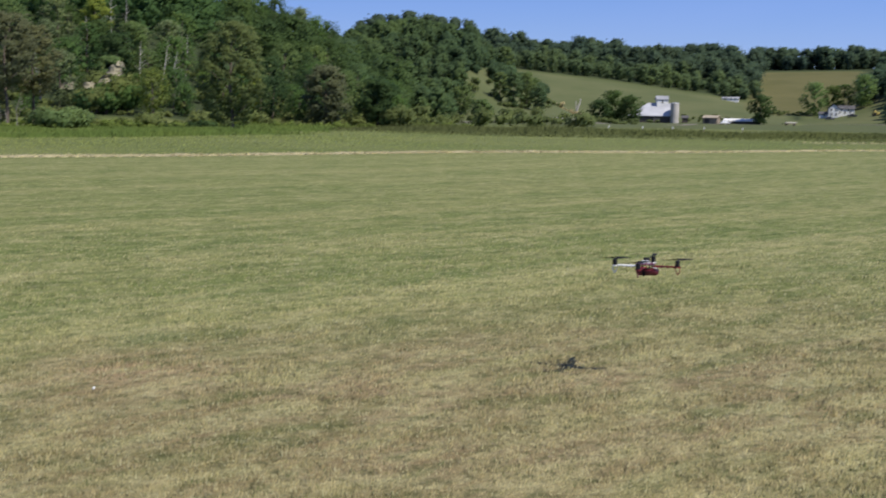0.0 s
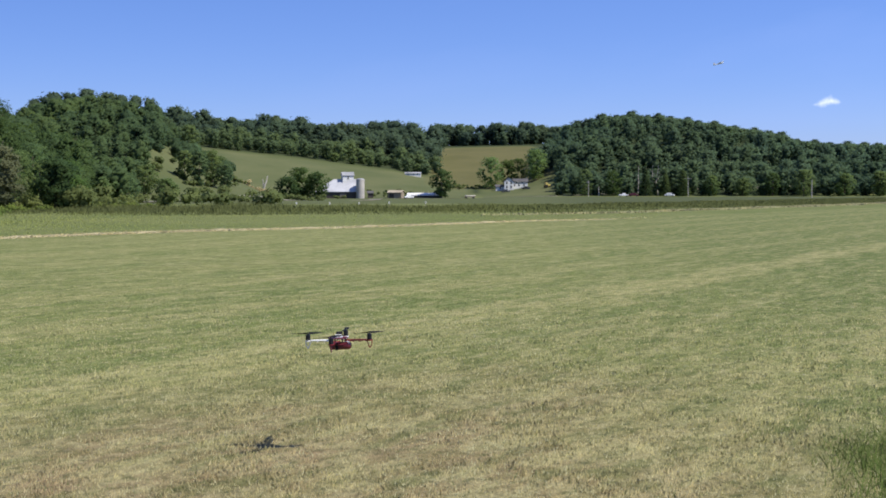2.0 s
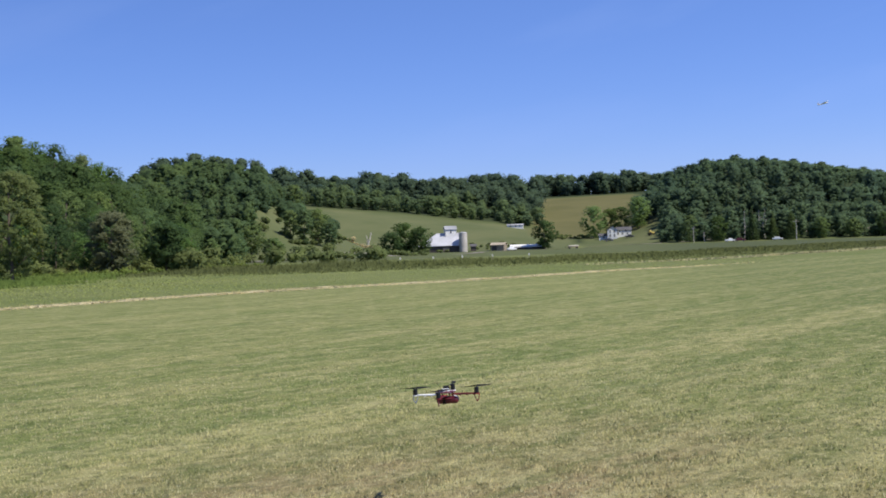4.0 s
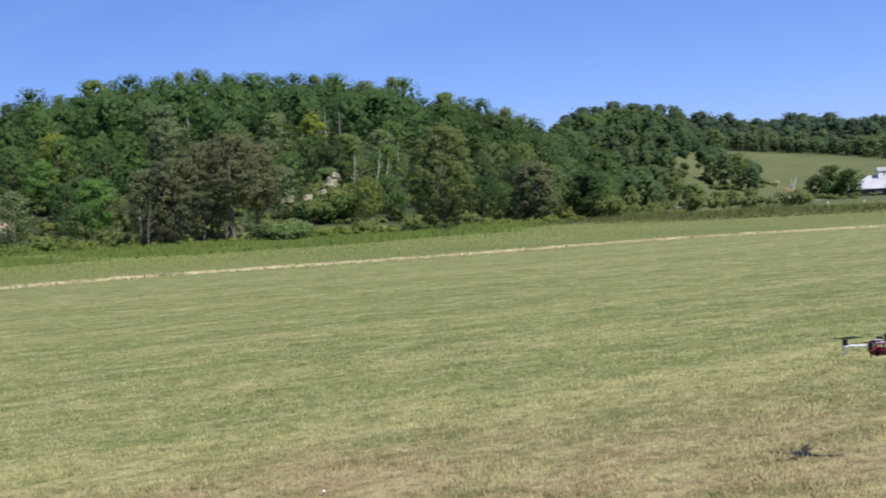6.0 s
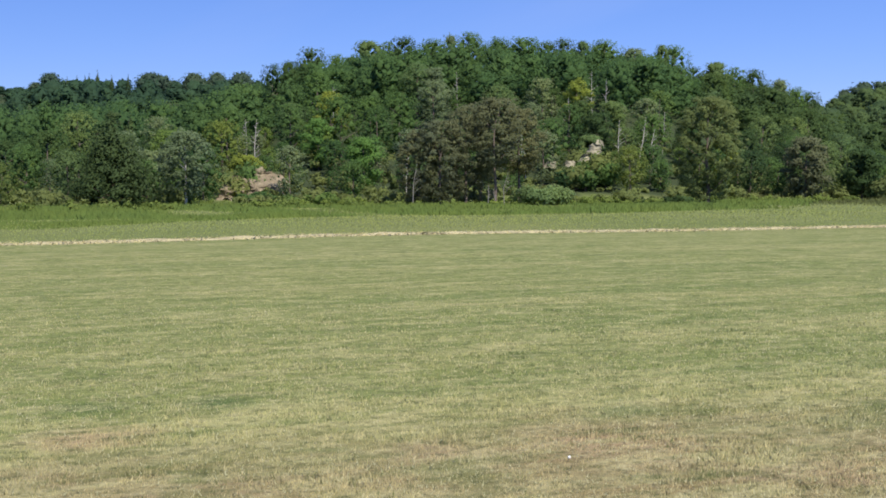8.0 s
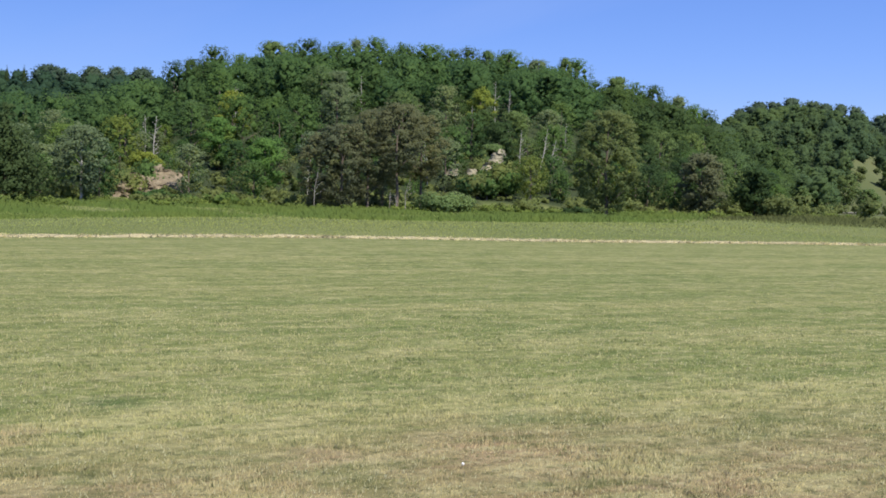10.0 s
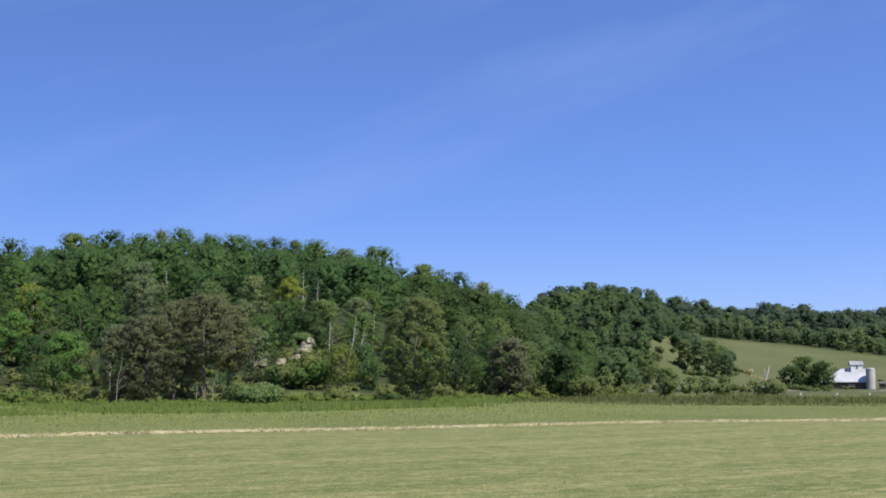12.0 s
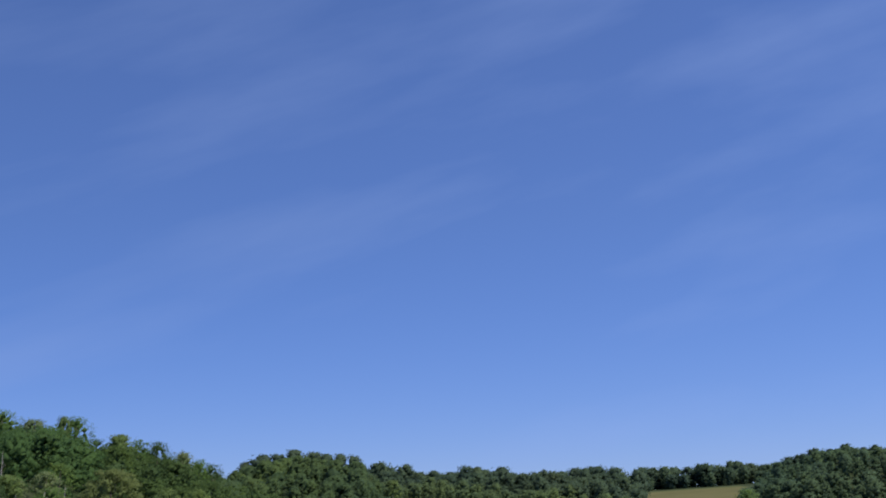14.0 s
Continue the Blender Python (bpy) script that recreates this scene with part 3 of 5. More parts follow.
def far_clumps(rs, spots, h, width, leaves, size, kinds=6, fir=0.0, limit=None, lobes=13, core=0.75, heart_shape=BALL):
    """All trees of a far wood as one run of leaf clumps."""
    shapes = [leaf_cloud(rs, crown_lobes(rs, 1.0, width / h * (0.85 + 0.3 * rs.random()), 0.0, lobes + rs.randint(5), 0.5), leaves, size / h, 0.8, core, heart_shape) for _ in range(kinds)]
    needle = [leaf_cloud(rs, fir_lobes(rs, 1.0, 0.46, 0.0, 9), leaves, size / h * 0.8, core=0) for _ in range(2)]
    out, nrm, tint = [], [], []
    for x, y, az, r in spots:
        q, m = (needle[rs.randint(2)] if rs.random() < fir else shapes[rs.randint(kinds)])
        a, s = rs.random() * 6.283, h * (0.5 + 0.8 * rs.random() ** 1.4)
        if limit:
            s = max(min(s, limit(az, r) - float(height(x, y))), 0.35 * h)
        wide = (0.5 * s + 0.5 * h) * (0.8 + 0.5 * rs.random())
        ca, sa = math.cos(a), math.sin(a)
        out.append(np.c_[(q[:, 0] * ca - q[:, 1] * sa) * wide + x, (q[:, 0] * sa + q[:, 1] * ca) * wide + y, q[:, 2] * s + float(height(x, y)) - 0.4])
        nrm.append(np.c_[m[:, 0] * ca - m[:, 1] * sa, m[:, 0] * sa + m[:, 1] * ca, m[:, 2]])
        tint.append(np.full(len(q), rs.random()))
    return np.vstack(out), np.vstack(nrm), np.concatenate(tint)


def woods(name, rs, spots, h, width, leaves, size, mat, label, fir=0.0, limit=None, lobes=13, core=0.75, heart_shape=BALL):
    v, m, tint = far_clumps(rs, spots, h, width, leaves, size, 9, fir, limit, lobes, core, heart_shape)
    return tagged(new(name, tri_mesh(name, v, m, mat, tint)), label, "woods", kind="stuff")


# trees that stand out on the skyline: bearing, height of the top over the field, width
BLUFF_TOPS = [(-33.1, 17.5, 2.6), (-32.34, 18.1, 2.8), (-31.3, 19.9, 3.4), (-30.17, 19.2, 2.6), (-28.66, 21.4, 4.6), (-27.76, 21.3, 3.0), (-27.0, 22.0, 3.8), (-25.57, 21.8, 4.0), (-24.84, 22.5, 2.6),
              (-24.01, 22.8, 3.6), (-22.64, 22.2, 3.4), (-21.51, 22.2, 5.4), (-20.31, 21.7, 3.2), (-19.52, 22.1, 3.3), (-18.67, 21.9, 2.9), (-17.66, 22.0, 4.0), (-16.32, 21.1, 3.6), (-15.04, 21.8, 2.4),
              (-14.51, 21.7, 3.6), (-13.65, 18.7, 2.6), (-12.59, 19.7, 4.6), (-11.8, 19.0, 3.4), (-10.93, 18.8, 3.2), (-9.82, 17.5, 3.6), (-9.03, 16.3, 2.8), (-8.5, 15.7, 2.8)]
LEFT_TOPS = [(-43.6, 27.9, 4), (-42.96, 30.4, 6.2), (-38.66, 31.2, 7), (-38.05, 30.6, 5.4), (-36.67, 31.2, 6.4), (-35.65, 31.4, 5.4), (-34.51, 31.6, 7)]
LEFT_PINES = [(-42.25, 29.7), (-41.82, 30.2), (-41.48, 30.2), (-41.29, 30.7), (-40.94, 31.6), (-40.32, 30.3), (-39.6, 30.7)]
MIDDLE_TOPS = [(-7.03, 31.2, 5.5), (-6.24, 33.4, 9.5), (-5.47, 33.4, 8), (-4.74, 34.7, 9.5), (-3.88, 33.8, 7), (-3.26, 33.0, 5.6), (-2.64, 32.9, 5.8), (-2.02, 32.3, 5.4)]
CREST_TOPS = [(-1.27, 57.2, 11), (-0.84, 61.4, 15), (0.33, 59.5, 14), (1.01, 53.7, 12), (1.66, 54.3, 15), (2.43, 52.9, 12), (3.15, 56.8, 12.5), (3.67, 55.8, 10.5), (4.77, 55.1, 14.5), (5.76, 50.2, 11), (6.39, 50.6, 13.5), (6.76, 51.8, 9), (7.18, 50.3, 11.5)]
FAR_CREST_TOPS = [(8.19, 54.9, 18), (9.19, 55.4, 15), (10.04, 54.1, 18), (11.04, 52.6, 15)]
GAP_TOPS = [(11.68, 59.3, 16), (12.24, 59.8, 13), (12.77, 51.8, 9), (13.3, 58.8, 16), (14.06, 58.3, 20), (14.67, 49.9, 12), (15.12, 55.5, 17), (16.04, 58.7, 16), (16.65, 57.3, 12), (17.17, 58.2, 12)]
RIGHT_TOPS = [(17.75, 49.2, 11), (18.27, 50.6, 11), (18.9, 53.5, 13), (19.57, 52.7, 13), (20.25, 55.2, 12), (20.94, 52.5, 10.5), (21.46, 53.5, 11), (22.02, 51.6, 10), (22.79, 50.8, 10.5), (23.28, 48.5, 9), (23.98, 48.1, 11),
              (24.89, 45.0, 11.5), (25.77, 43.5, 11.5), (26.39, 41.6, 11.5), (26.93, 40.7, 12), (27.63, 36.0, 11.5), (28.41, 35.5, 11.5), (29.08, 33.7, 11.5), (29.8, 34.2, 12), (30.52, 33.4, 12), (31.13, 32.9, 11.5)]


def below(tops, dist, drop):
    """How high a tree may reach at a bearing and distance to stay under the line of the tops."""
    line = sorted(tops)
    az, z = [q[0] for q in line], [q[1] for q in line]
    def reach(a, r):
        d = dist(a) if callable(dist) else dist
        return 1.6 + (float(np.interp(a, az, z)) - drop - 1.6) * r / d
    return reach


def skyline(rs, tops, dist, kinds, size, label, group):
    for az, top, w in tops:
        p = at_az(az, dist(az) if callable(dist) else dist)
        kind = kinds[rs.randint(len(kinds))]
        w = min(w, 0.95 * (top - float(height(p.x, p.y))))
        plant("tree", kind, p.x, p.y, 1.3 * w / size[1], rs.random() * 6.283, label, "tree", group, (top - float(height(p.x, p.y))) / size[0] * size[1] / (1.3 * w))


def bluff_crest(az):
    return float(bluff_foot(az)) + 70


# the wooded bluff: its nearest trees one by one, the rest as one wood
rs1 = np.random.RandomState(21)


def bank_open(az, r):
    """Bare earth banks on the bluff's face."""
    f = float(bluff_foot(az))
    quarry = -35.9 < az < -32.8 and r < f + 12
    scar = -20.0 < az < -17.3 and f + 2 < r < f + 17
    return quarry or scar


spots = scatter(rs1, -46, -5, lambda a: float(bluff_foot(a)) + 4, lambda a: float(bluff_foot(a)) + 100, 3.3, lambda az, r: not bank_open(az, r))
spots.sort(key=lambda s: s[3] - float(bluff_foot(s[2])))
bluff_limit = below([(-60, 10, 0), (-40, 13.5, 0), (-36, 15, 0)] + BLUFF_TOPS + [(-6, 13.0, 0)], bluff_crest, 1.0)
WOOD_LABELS = ("leafy green broadleaf tree on the wooded bluff", "olive broadleaf tree on the wooded bluff", "dark conifer on the wooded bluff")
for x, y, az, r in spots[:185]:
    pick = rs1.random()
    kind, lab = (FIR[rs1.randint(2)], WOOD_LABELS[2]) if pick < 0.07 else (BROAD[4], WOOD_LABELS[1]) if pick < 0.17 else (BROAD[((0, 1, 2, 3, 5, 6) if az < -13 else (0, 5, 5, 4, 5, 2))[rs1.randint(6)]], WOOD_LABELS[0])
    deep = (r - float(bluff_foot(az))) / 50
    s = (0.34 + 0.62 * rs1.random() ** 1.6) * min(1.0, 0.66 + 0.4 * deep)
    plant("tree", kind, x, y, s, rs1.random() * 6.283, lab, "tree", "trees on the bluff", min(1.0, max(0.3, (bluff_limit(az, r) - float(height(x, y))) / (7.8 * s))))
woods("bluff_wood", rs1, [q for q in spots[185:] if q[2] < -13], 7.2, 6.4, 800, 0.15, LEAF_TOP, "dense green broadleaf wood on the top of the bluff", limit=bluff_limit, lobes=20, core=0.38, heart_shape=STONE)
woods("bluff_end_wood", rs1, [q for q in spots[185:] if q[2] >= -13], 7.2, 6.4, 800, 0.15, LEAF_END_DIMMED, "darker broadleaf wood on the low end of the bluff", limit=bluff_limit, lobes=20, core=0.38, heart_shape=STONE)
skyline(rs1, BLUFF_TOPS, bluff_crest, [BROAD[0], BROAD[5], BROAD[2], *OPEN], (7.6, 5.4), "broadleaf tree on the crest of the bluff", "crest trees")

rs2 = np.random.RandomState(22)
woods("left_hill_wood", rs2, scatter(rs2, -48, -26, 235, 380, 5.4, lambda az, r: True), 7.4, 7.0, 190, 0.34, LEAF_FAR_HAZE, "far wooded hill with pines on its crest", 0.2, below(LEFT_TOPS, 330, 1.5), heart_shape=STONE)
woods("middle_hill_wood", rs2, scatter(rs2, -9.2, -0.4, 180, 430, 4.3, lambda az, r: az < -3.1 + 2.3 * float(step(230, 400, r))), 6.2, 5.2, 260, 0.25, LEAF_MIDDLE_HAZE, "wooded hill above the low pasture", limit=below([(-12, 24, 0)] + MIDDLE_TOPS, 400, 1.5), lobes=22, heart_shape=STONE)
woods("pasture_edge_wood", rs2, scatter(rs2, -3.2, 1.5, 300, 430, 5.2, lambda az, r: rs2.random() < (0.95 if az < 0.2 else 0.7) and r < 420 - 25 * max(az, 0) and r > 300 + 14 * (az + 3.2)), 4.6, 5.4, 300, 0.24, LEAF_MIDDLE_HAZE, "thin belt of small trees along the pasture")
crest_spots = scatter(rs2, -4, 11.2, 778, 930, 6.6, lambda az, r: True)
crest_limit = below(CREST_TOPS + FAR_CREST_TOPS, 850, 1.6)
woods("slope_wood", rs2, [q for q in crest_spots if q[3] < 815], 11.5, 10, 260, 0.46, LEAF_RIGHT_HAZE, "lighter mixed wood at the upper edge of the hill pasture", limit=crest_limit, lobes=20, core=0.62, heart_shape=STONE)
woods("crest_wood", rs2, [q for q in crest_spots if q[3] >= 815], 12.5, 11, 260, 0.5, LEAF_CREST_HAZE, "dark wood along the crest above the hill pasture", limit=crest_limit, lobes=20, core=0.62, heart_shape=STONE)
woods("gap_wood", rs2, scatter(rs2, 9.8, 17.5, 1000, 1050, 9, lambda az, r: True), 15, 13, 320, 0.6, LEAF_CREST_HAZE, "row of dark trees on the skyline above a field", lobes=22, heart_shape=STONE)
woods("right_hill_wood", rs2, scatter(rs2, 15.6, 40, 612, 850, 6.3, lambda az, r: az > 16.8 or r > 700), 12.0, 9.6, 210, 0.53, LEAF_RIGHT_HAZE, "wooded hill behind the road and the poles", 0.2, below([(14, 40, 0)] + RIGHT_TOPS + [(45, 24, 0)], 800, 1.0), lobes=20, core=0.6, heart_shape=STONE)

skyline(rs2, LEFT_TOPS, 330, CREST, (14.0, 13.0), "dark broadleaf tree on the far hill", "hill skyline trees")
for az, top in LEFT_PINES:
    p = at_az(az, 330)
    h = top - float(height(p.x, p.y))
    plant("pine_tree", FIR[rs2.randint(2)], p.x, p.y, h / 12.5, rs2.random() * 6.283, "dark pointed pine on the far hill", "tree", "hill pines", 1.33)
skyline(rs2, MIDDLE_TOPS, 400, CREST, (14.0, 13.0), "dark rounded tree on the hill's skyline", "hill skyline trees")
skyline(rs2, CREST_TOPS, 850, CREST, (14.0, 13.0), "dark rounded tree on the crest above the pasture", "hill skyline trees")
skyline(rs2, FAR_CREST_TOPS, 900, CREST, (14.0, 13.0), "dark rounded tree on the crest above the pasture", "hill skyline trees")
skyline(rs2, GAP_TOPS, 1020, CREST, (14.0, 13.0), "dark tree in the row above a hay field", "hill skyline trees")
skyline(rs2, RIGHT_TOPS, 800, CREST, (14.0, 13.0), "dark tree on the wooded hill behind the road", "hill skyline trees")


# ---- grass ----
def blades(rs, x, y, z, hgt, wid, lean):
    n = len(x)
    a = rs.random(n) * 6.283
    ux, uy = np.cos(a) * wid, np.sin(a) * wid
    turn = np.where(uy * x - ux * y > 0, -1.0, 1.0)
    ux, uy = ux * turn, uy * turn
    lx, ly = rs.normal(size=n) * lean, rs.normal(size=n) * lean
    p = np.stack([np.c_[x - ux, y - uy, z - 0.01], np.c_[x + ux, y + uy, z - 0.01], np.c_[x + lx * hgt, y + ly * hgt, z + hgt]], 1)
    up = np.c_[lx * 0.3 + np.cos(a) * 0.25, ly * 0.3 + np.sin(a) * 0.25, np.ones(n)]
    up /= np.linalg.norm(up, axis=1)[:, None]
    return p.reshape(-1, 3), np.repeat(up, 3, axis=0)


def grass(name, rs, n, r0, r1, mat, label, hgt, wid):
    az = np.radians(rs.uniform(-56, 40, n))
    r = r0 * (r1 / r0) ** rs.random(n)
    x, y = r * np.sin(az), r * np.cos(az)
    k = hay_side(x, y) < -0.3
    x, y, r = x[k], y[k], r[k]
    clump = np.array([noise.noise((a * 1.7, b * 1.7, 0)) + 0.6 * noise.noise((a * 5.5, b * 5.5, 3)) for a, b in zip(x.tolist(), y.tolist())])
    v = blades(rs, x, y, height(x, y), hgt * (0.4 + 0.9 * rs.random(len(x))) * np.clip(0.9 + 0.9 * clump, 0.5, 1.6) * (1 - 0.55 * step(9, 24, r)), wid * (0.6 + 0.8 * rs.random(len(x))) * (r / r0) ** 0.6, 0.5)
    return tagged(new(name, tri_mesh(name, *v, mat)), label, "grass", kind="stuff")


rs3 = np.random.RandomState(5)
grass("mown_grass", rs3, 340000, 4.0, 28.0, BLADE, "short mown grass stubble with straw and dry patches", 0.025, 0.0032)



# cut straw and dry clippings lying on the stubble
k = 45000
az, r = np.radians(rs3.uniform(-54, 40, k)), 4.2 * (16 / 4.2) ** rs3.random(k)
gx, gy = r * np.sin(az), r * np.cos(az)
lay = 0.5 + 0.5 * np.sin(gx * 2.1 + 1.7 * np.sin(gy * 0.9)) * np.sin(gy * 2.9 + 2.1 * np.sin(gx * 1.1))
keep = rs3.random(k) < (0.25 + 0.75 * lay) * np.clip(1.1 - 0.16 * (gx * math.cos(radians(13)) - gy * math.sin(radians(13))), 0.3, 1)
gx, gy, r = gx[keep], gy[keep], r[keep]
k = len(gx)
a = rs3.random(k) * 6.283
long, wid = 0.010 + 0.018 * rs3.random(k), 0.0022 * (r / 4.2) ** 0.7
gz = height(gx, gy) + 0.006 + 0.016 * rs3.random(k)
tip = rs3.normal(size=k) * 0.010 + 0.012
dx, dy = np.cos(a), np.sin(a)
clip = np.stack([np.c_[gx - dy * wid, gy + dx * wid, gz], np.c_[gx + dy * wid, gy - dx * wid, gz], np.c_[gx + dx * long, gy + dy * long, gz + tip]], 1).reshape(-1, 3)
CLIPPING = leafy("clipping", (0.24, 0.215, 0.115), (0.43, 0.385, 0.235), 0.05, 0.5, thru=0.8)
tagged(new("cut_grass", tri_mesh("cut_grass", clip, np.tile((0.0, 0.0, 1.0), (len(clip), 1)), CLIPPING)), "pale dry grass clippings lying on the mown field", "grass", kind="stuff")

# taller unmown tuft by the standing place
k = 50000
az, r = np.radians(rs3.uniform(23, 42, k)), 4.2 + 8.0 * rs3.random(k)
TALL = leafy("tall_grass_blade", (0.16, 0.186, 0.062), (0.19, 0.21, 0.074), 0.05, 0.1, thru=1.1)
TUFT = leafy("tuft_blade", (0.035, 0.062, 0.016), (0.10, 0.13, 0.04), 0.05, 2.0, thru=0.8)
STRAW = leafy("straw", (0.34, 0.29, 0.155), (0.52, 0.45, 0.26), 0.05, thru=0.8)
WEED = leafy("weed", (0.050, 0.063, 0.028), (0.070, 0.082, 0.038), 0.1, 0.06, thru=0.8)
gx, gy = r * np.sin(az), r * np.cos(az)
keep = 1.2 * np.sin(gx * 1.7) * np.sin(gy * 1.3) + (np.degrees(az) - 27.3) / 2.0 - np.maximum(r - 7.5, 0) * 0.8 > 2.4 * rs3.random(k) ** 0.7
gx, gy = gx[keep], gy[keep]
tagged(new("unmown_grass", tri_mesh("unmown_grass", *blades(rs3, gx, gy, height(gx, gy), 0.10 * (0.3 + 1.0 * rs3.random(len(gx)) ** 1.5), np.full(len(gx), 0.0032), 0.6), TUFT)), "taller green grass left unmown beside the standing place", "grass", kind="stuff")

# tall meadow between the mown edge and the bluff
k = 130000
az, r = np.radians(rs3.uniform(-50, 22, k)), 30 * (150 / 30) ** rs3.random(k)
gx, gy = r * np.sin(az), r * np.cos(az)
keep = (hay_side(gx, gy) > 0.3) & (r < bluff_foot(np.degrees(az)) + 3)
gx, gy, r = gx[keep], gy[keep], r[keep]
hgt = (0.03 + 0.07 * rs3.random(len(gx)) ** 2.0) * np.minimum(1, 0.4 + hay_side(gx, gy) / 25) * (1 - 0.55 * step(-10, 2, np.degrees(np.arctan2(gx, gy))))
tagged(new("meadow_grass", tri_mesh("meadow_grass", *blades(rs3, gx, gy, height(gx, gy), hgt, 0.00045 * r, 0.6), TALL)), "tall green meadow grass below the wooded bluff", "grass", kind="stuff")

# taller streaky growth on the meadow's far half
SEDGE = leafy("sedge", (0.056, 0.09, 0.021), (0.106, 0.138, 0.039), 0.05, 0.35, thru=0.8)
k = 110000
az = rs3.uniform(-48, -6, k)
foot = bluff_foot(az)
r = foot - 1 - 34 * rs3.random(k) ** 1.25
gx, gy = r * np.sin(np.radians(az)), r * np.cos(np.radians(az))
clump = np.sin(gx * 0.31 + 2 * np.sin(gy * 0.21)) * np.sin(gy * 0.27 + 1.5 * np.sin(gx * 0.17))
keep = (hay_side(gx, gy) > 9) & (az < -8 - 4 * rs3.random(k)) & (rs3.random(k) < 0.55 + 0.6 * clump)
gx, gy, r, clump = gx[keep], gy[keep], r[keep], clump[keep]
hgt = (0.16 + 0.26 * rs3.random(len(gx))) * (0.8 + 0.45 * clump) * np.clip((hay_side(gx, gy) - 8) / 18, 0.3, 1)
tagged(new("meadow_sedge", tri_mesh("meadow_sedge", *blades(rs3, gx, gy, height(gx, gy), hgt, 0.0006 * r, 0.35), SEDGE)), "taller bright green sedge in clumps below the bluff", "grass", kind="stuff")

# windrow of cut straw along the mown edge
def windrow():
    s = np.arange(-64, 34, 0.35)
    verts, faces = [], []
    for i, a in enumerate(s):
        wob = 0.25 * noise.noise(Vector((a * 0.3, 2, 0))) + 0.12 * noise.noise(Vector((a * 1.3, 5, 0)))
        h = (0.07 + 0.06 * noise.noise(Vector((a * 0.8, 0, 7)))) * min(1, (34 - a) / 14)
        w = 0.26 + 0.12 * noise.noise(Vector((a * 0.6, 9, 1)))
        for o, z in ((-w, -0.02), (-w * 0.5, h * 0.75), (0, h), (w * 0.5, h * 0.7), (w, -0.02)):
            x, y = HAY_P + HAY_D * a + np.array((-HAY_D[1], HAY_D[0])) * (o + wob + hay_bend(a))
            verts.append((x, y, float(height(x, y)) + z + 0.03 * noise.noise(Vector((x * 5, y * 5, 0)))))
        if i:
            faces += [(5 * i - 5 + j, 5 * i - 4 + j, 5 * i + 1 + j, 5 * i + j) for j in range(4)]
    m = plain("straw_heap", (0.40, 0.345, 0.20), 0.95, grain=14, vary=0.3, spec=0.1)
    tagged(new("hay_ridge", mesh_from("hay_ridge", verts, faces, m, True)), "pale ridge of raked hay along the mown edge", "hay", kind="stuff")


windrow()
k = 26000
along, over = rs3.uniform(-62, 62, k), rs3.normal(size=k) * 0.32
aside = over + hay_bend(along)
gx = HAY_P[0] + HAY_D[0] * along - HAY_D[1] * aside
gy = HAY_P[1] + HAY_D[1] * along + HAY_D[0] * aside
keep = rs3.random(k) < np.clip(1.15 - np.maximum(along - 5, 0) / 30, 0.0, 1) * (0.75 + 0.25 * np.sin(along * 0.9) * np.sin(along * 0.37))
gx, gy, over = gx[keep], gy[keep], over[keep]
tagged(new("hay_windrow", tri_mesh("hay_windrow", *blades(rs3, gx, gy, height(gx, gy), 0.05 + 0.10 * np.exp(-over ** 2 * 6) * rs3.random(len(gx)), np.full(len(gx), 0.022), 1.6), STRAW)), "pale windrow of cut straw along the mown edge", "hay", kind="stuff")


def leaf_mounds(rs, spots, lo, hi, leaves, size, spread=0.75):
    """Low bushes as leaf clumps: spots of x, y."""
    out, nrm = [], []
    for x, y in spots:
        h = lo + (hi - lo) * rs.random() ** 1.6
        lobes = [(rs.normal() * h * spread * 0.6, rs.normal() * h * spread * 0.6, h * (0.2 + 0.4 * rs.random()), h * (0.28 + 0.2 * rs.random())) for _ in range(4)]
        q, m = leaf_cloud(rs, lobes, leaves, size)
        out.append(q + (x, y, float(height(x, y)) - 0.05))
        nrm.append(m)
    return np.vstack(out), np.vstack(nrm)


rs4 = np.random.RandomState(31)
under = [(x, y) for x, y, az, r in scatter(rs4, -47, -3, lambda a: float(bluff_foot(a)) - 3, lambda a: float(bluff_foot(a)) + 34, 2.1, lambda az, r: not (-19.1 < az < -17.8 and 4 < r - float(bluff_foot(az)) < 16) and not (-36 < az < -32.6 and r > float(bluff_foot(az)) + 2))]
tagged(new("undergrowth", tri_mesh("undergrowth", *leaf_mounds(rs4, under, 0.5, 1.9, 110, 0.16), LEAF_SCRUB)), "bushy green undergrowth along the foot of the bluff", "bushes", kind="stuff")

# low leafy weeds where meadow and bluff meet
low_weeds = [(x, y) for x, y, az, r in scatter(rs4, -48, -2, lambda a: float(bluff_foot(a)) - 10, lambda a: float(bluff_foot(a)) + 2, 1.15, lambda az, r: rs4.random() < 0.35 + 0.5 * (r - float(bluff_foot(az)) + 10) / 12)]
tagged(new("meadow_weeds", tri_mesh("meadow_weeds", *leaf_mounds(rs4, low_weeds, 0.25, 0.95, 60, 0.11), leafy("weed_green", (0.0462, 0.0726, 0.0198), (0.0957, 0.122, 0.0396), 0.1, 0.2))), "leafy green weeds and brambles along the bluff's foot", "weeds", kind="stuff")

# dark weeds in the ditch beyond the field
WEED_LINE = [(-60, 106), (-24, 103), (-2, 90), (6, 92), (15, 91), (29, 95), (46, 112), (71, 139), (112, 185), (190, 270)]


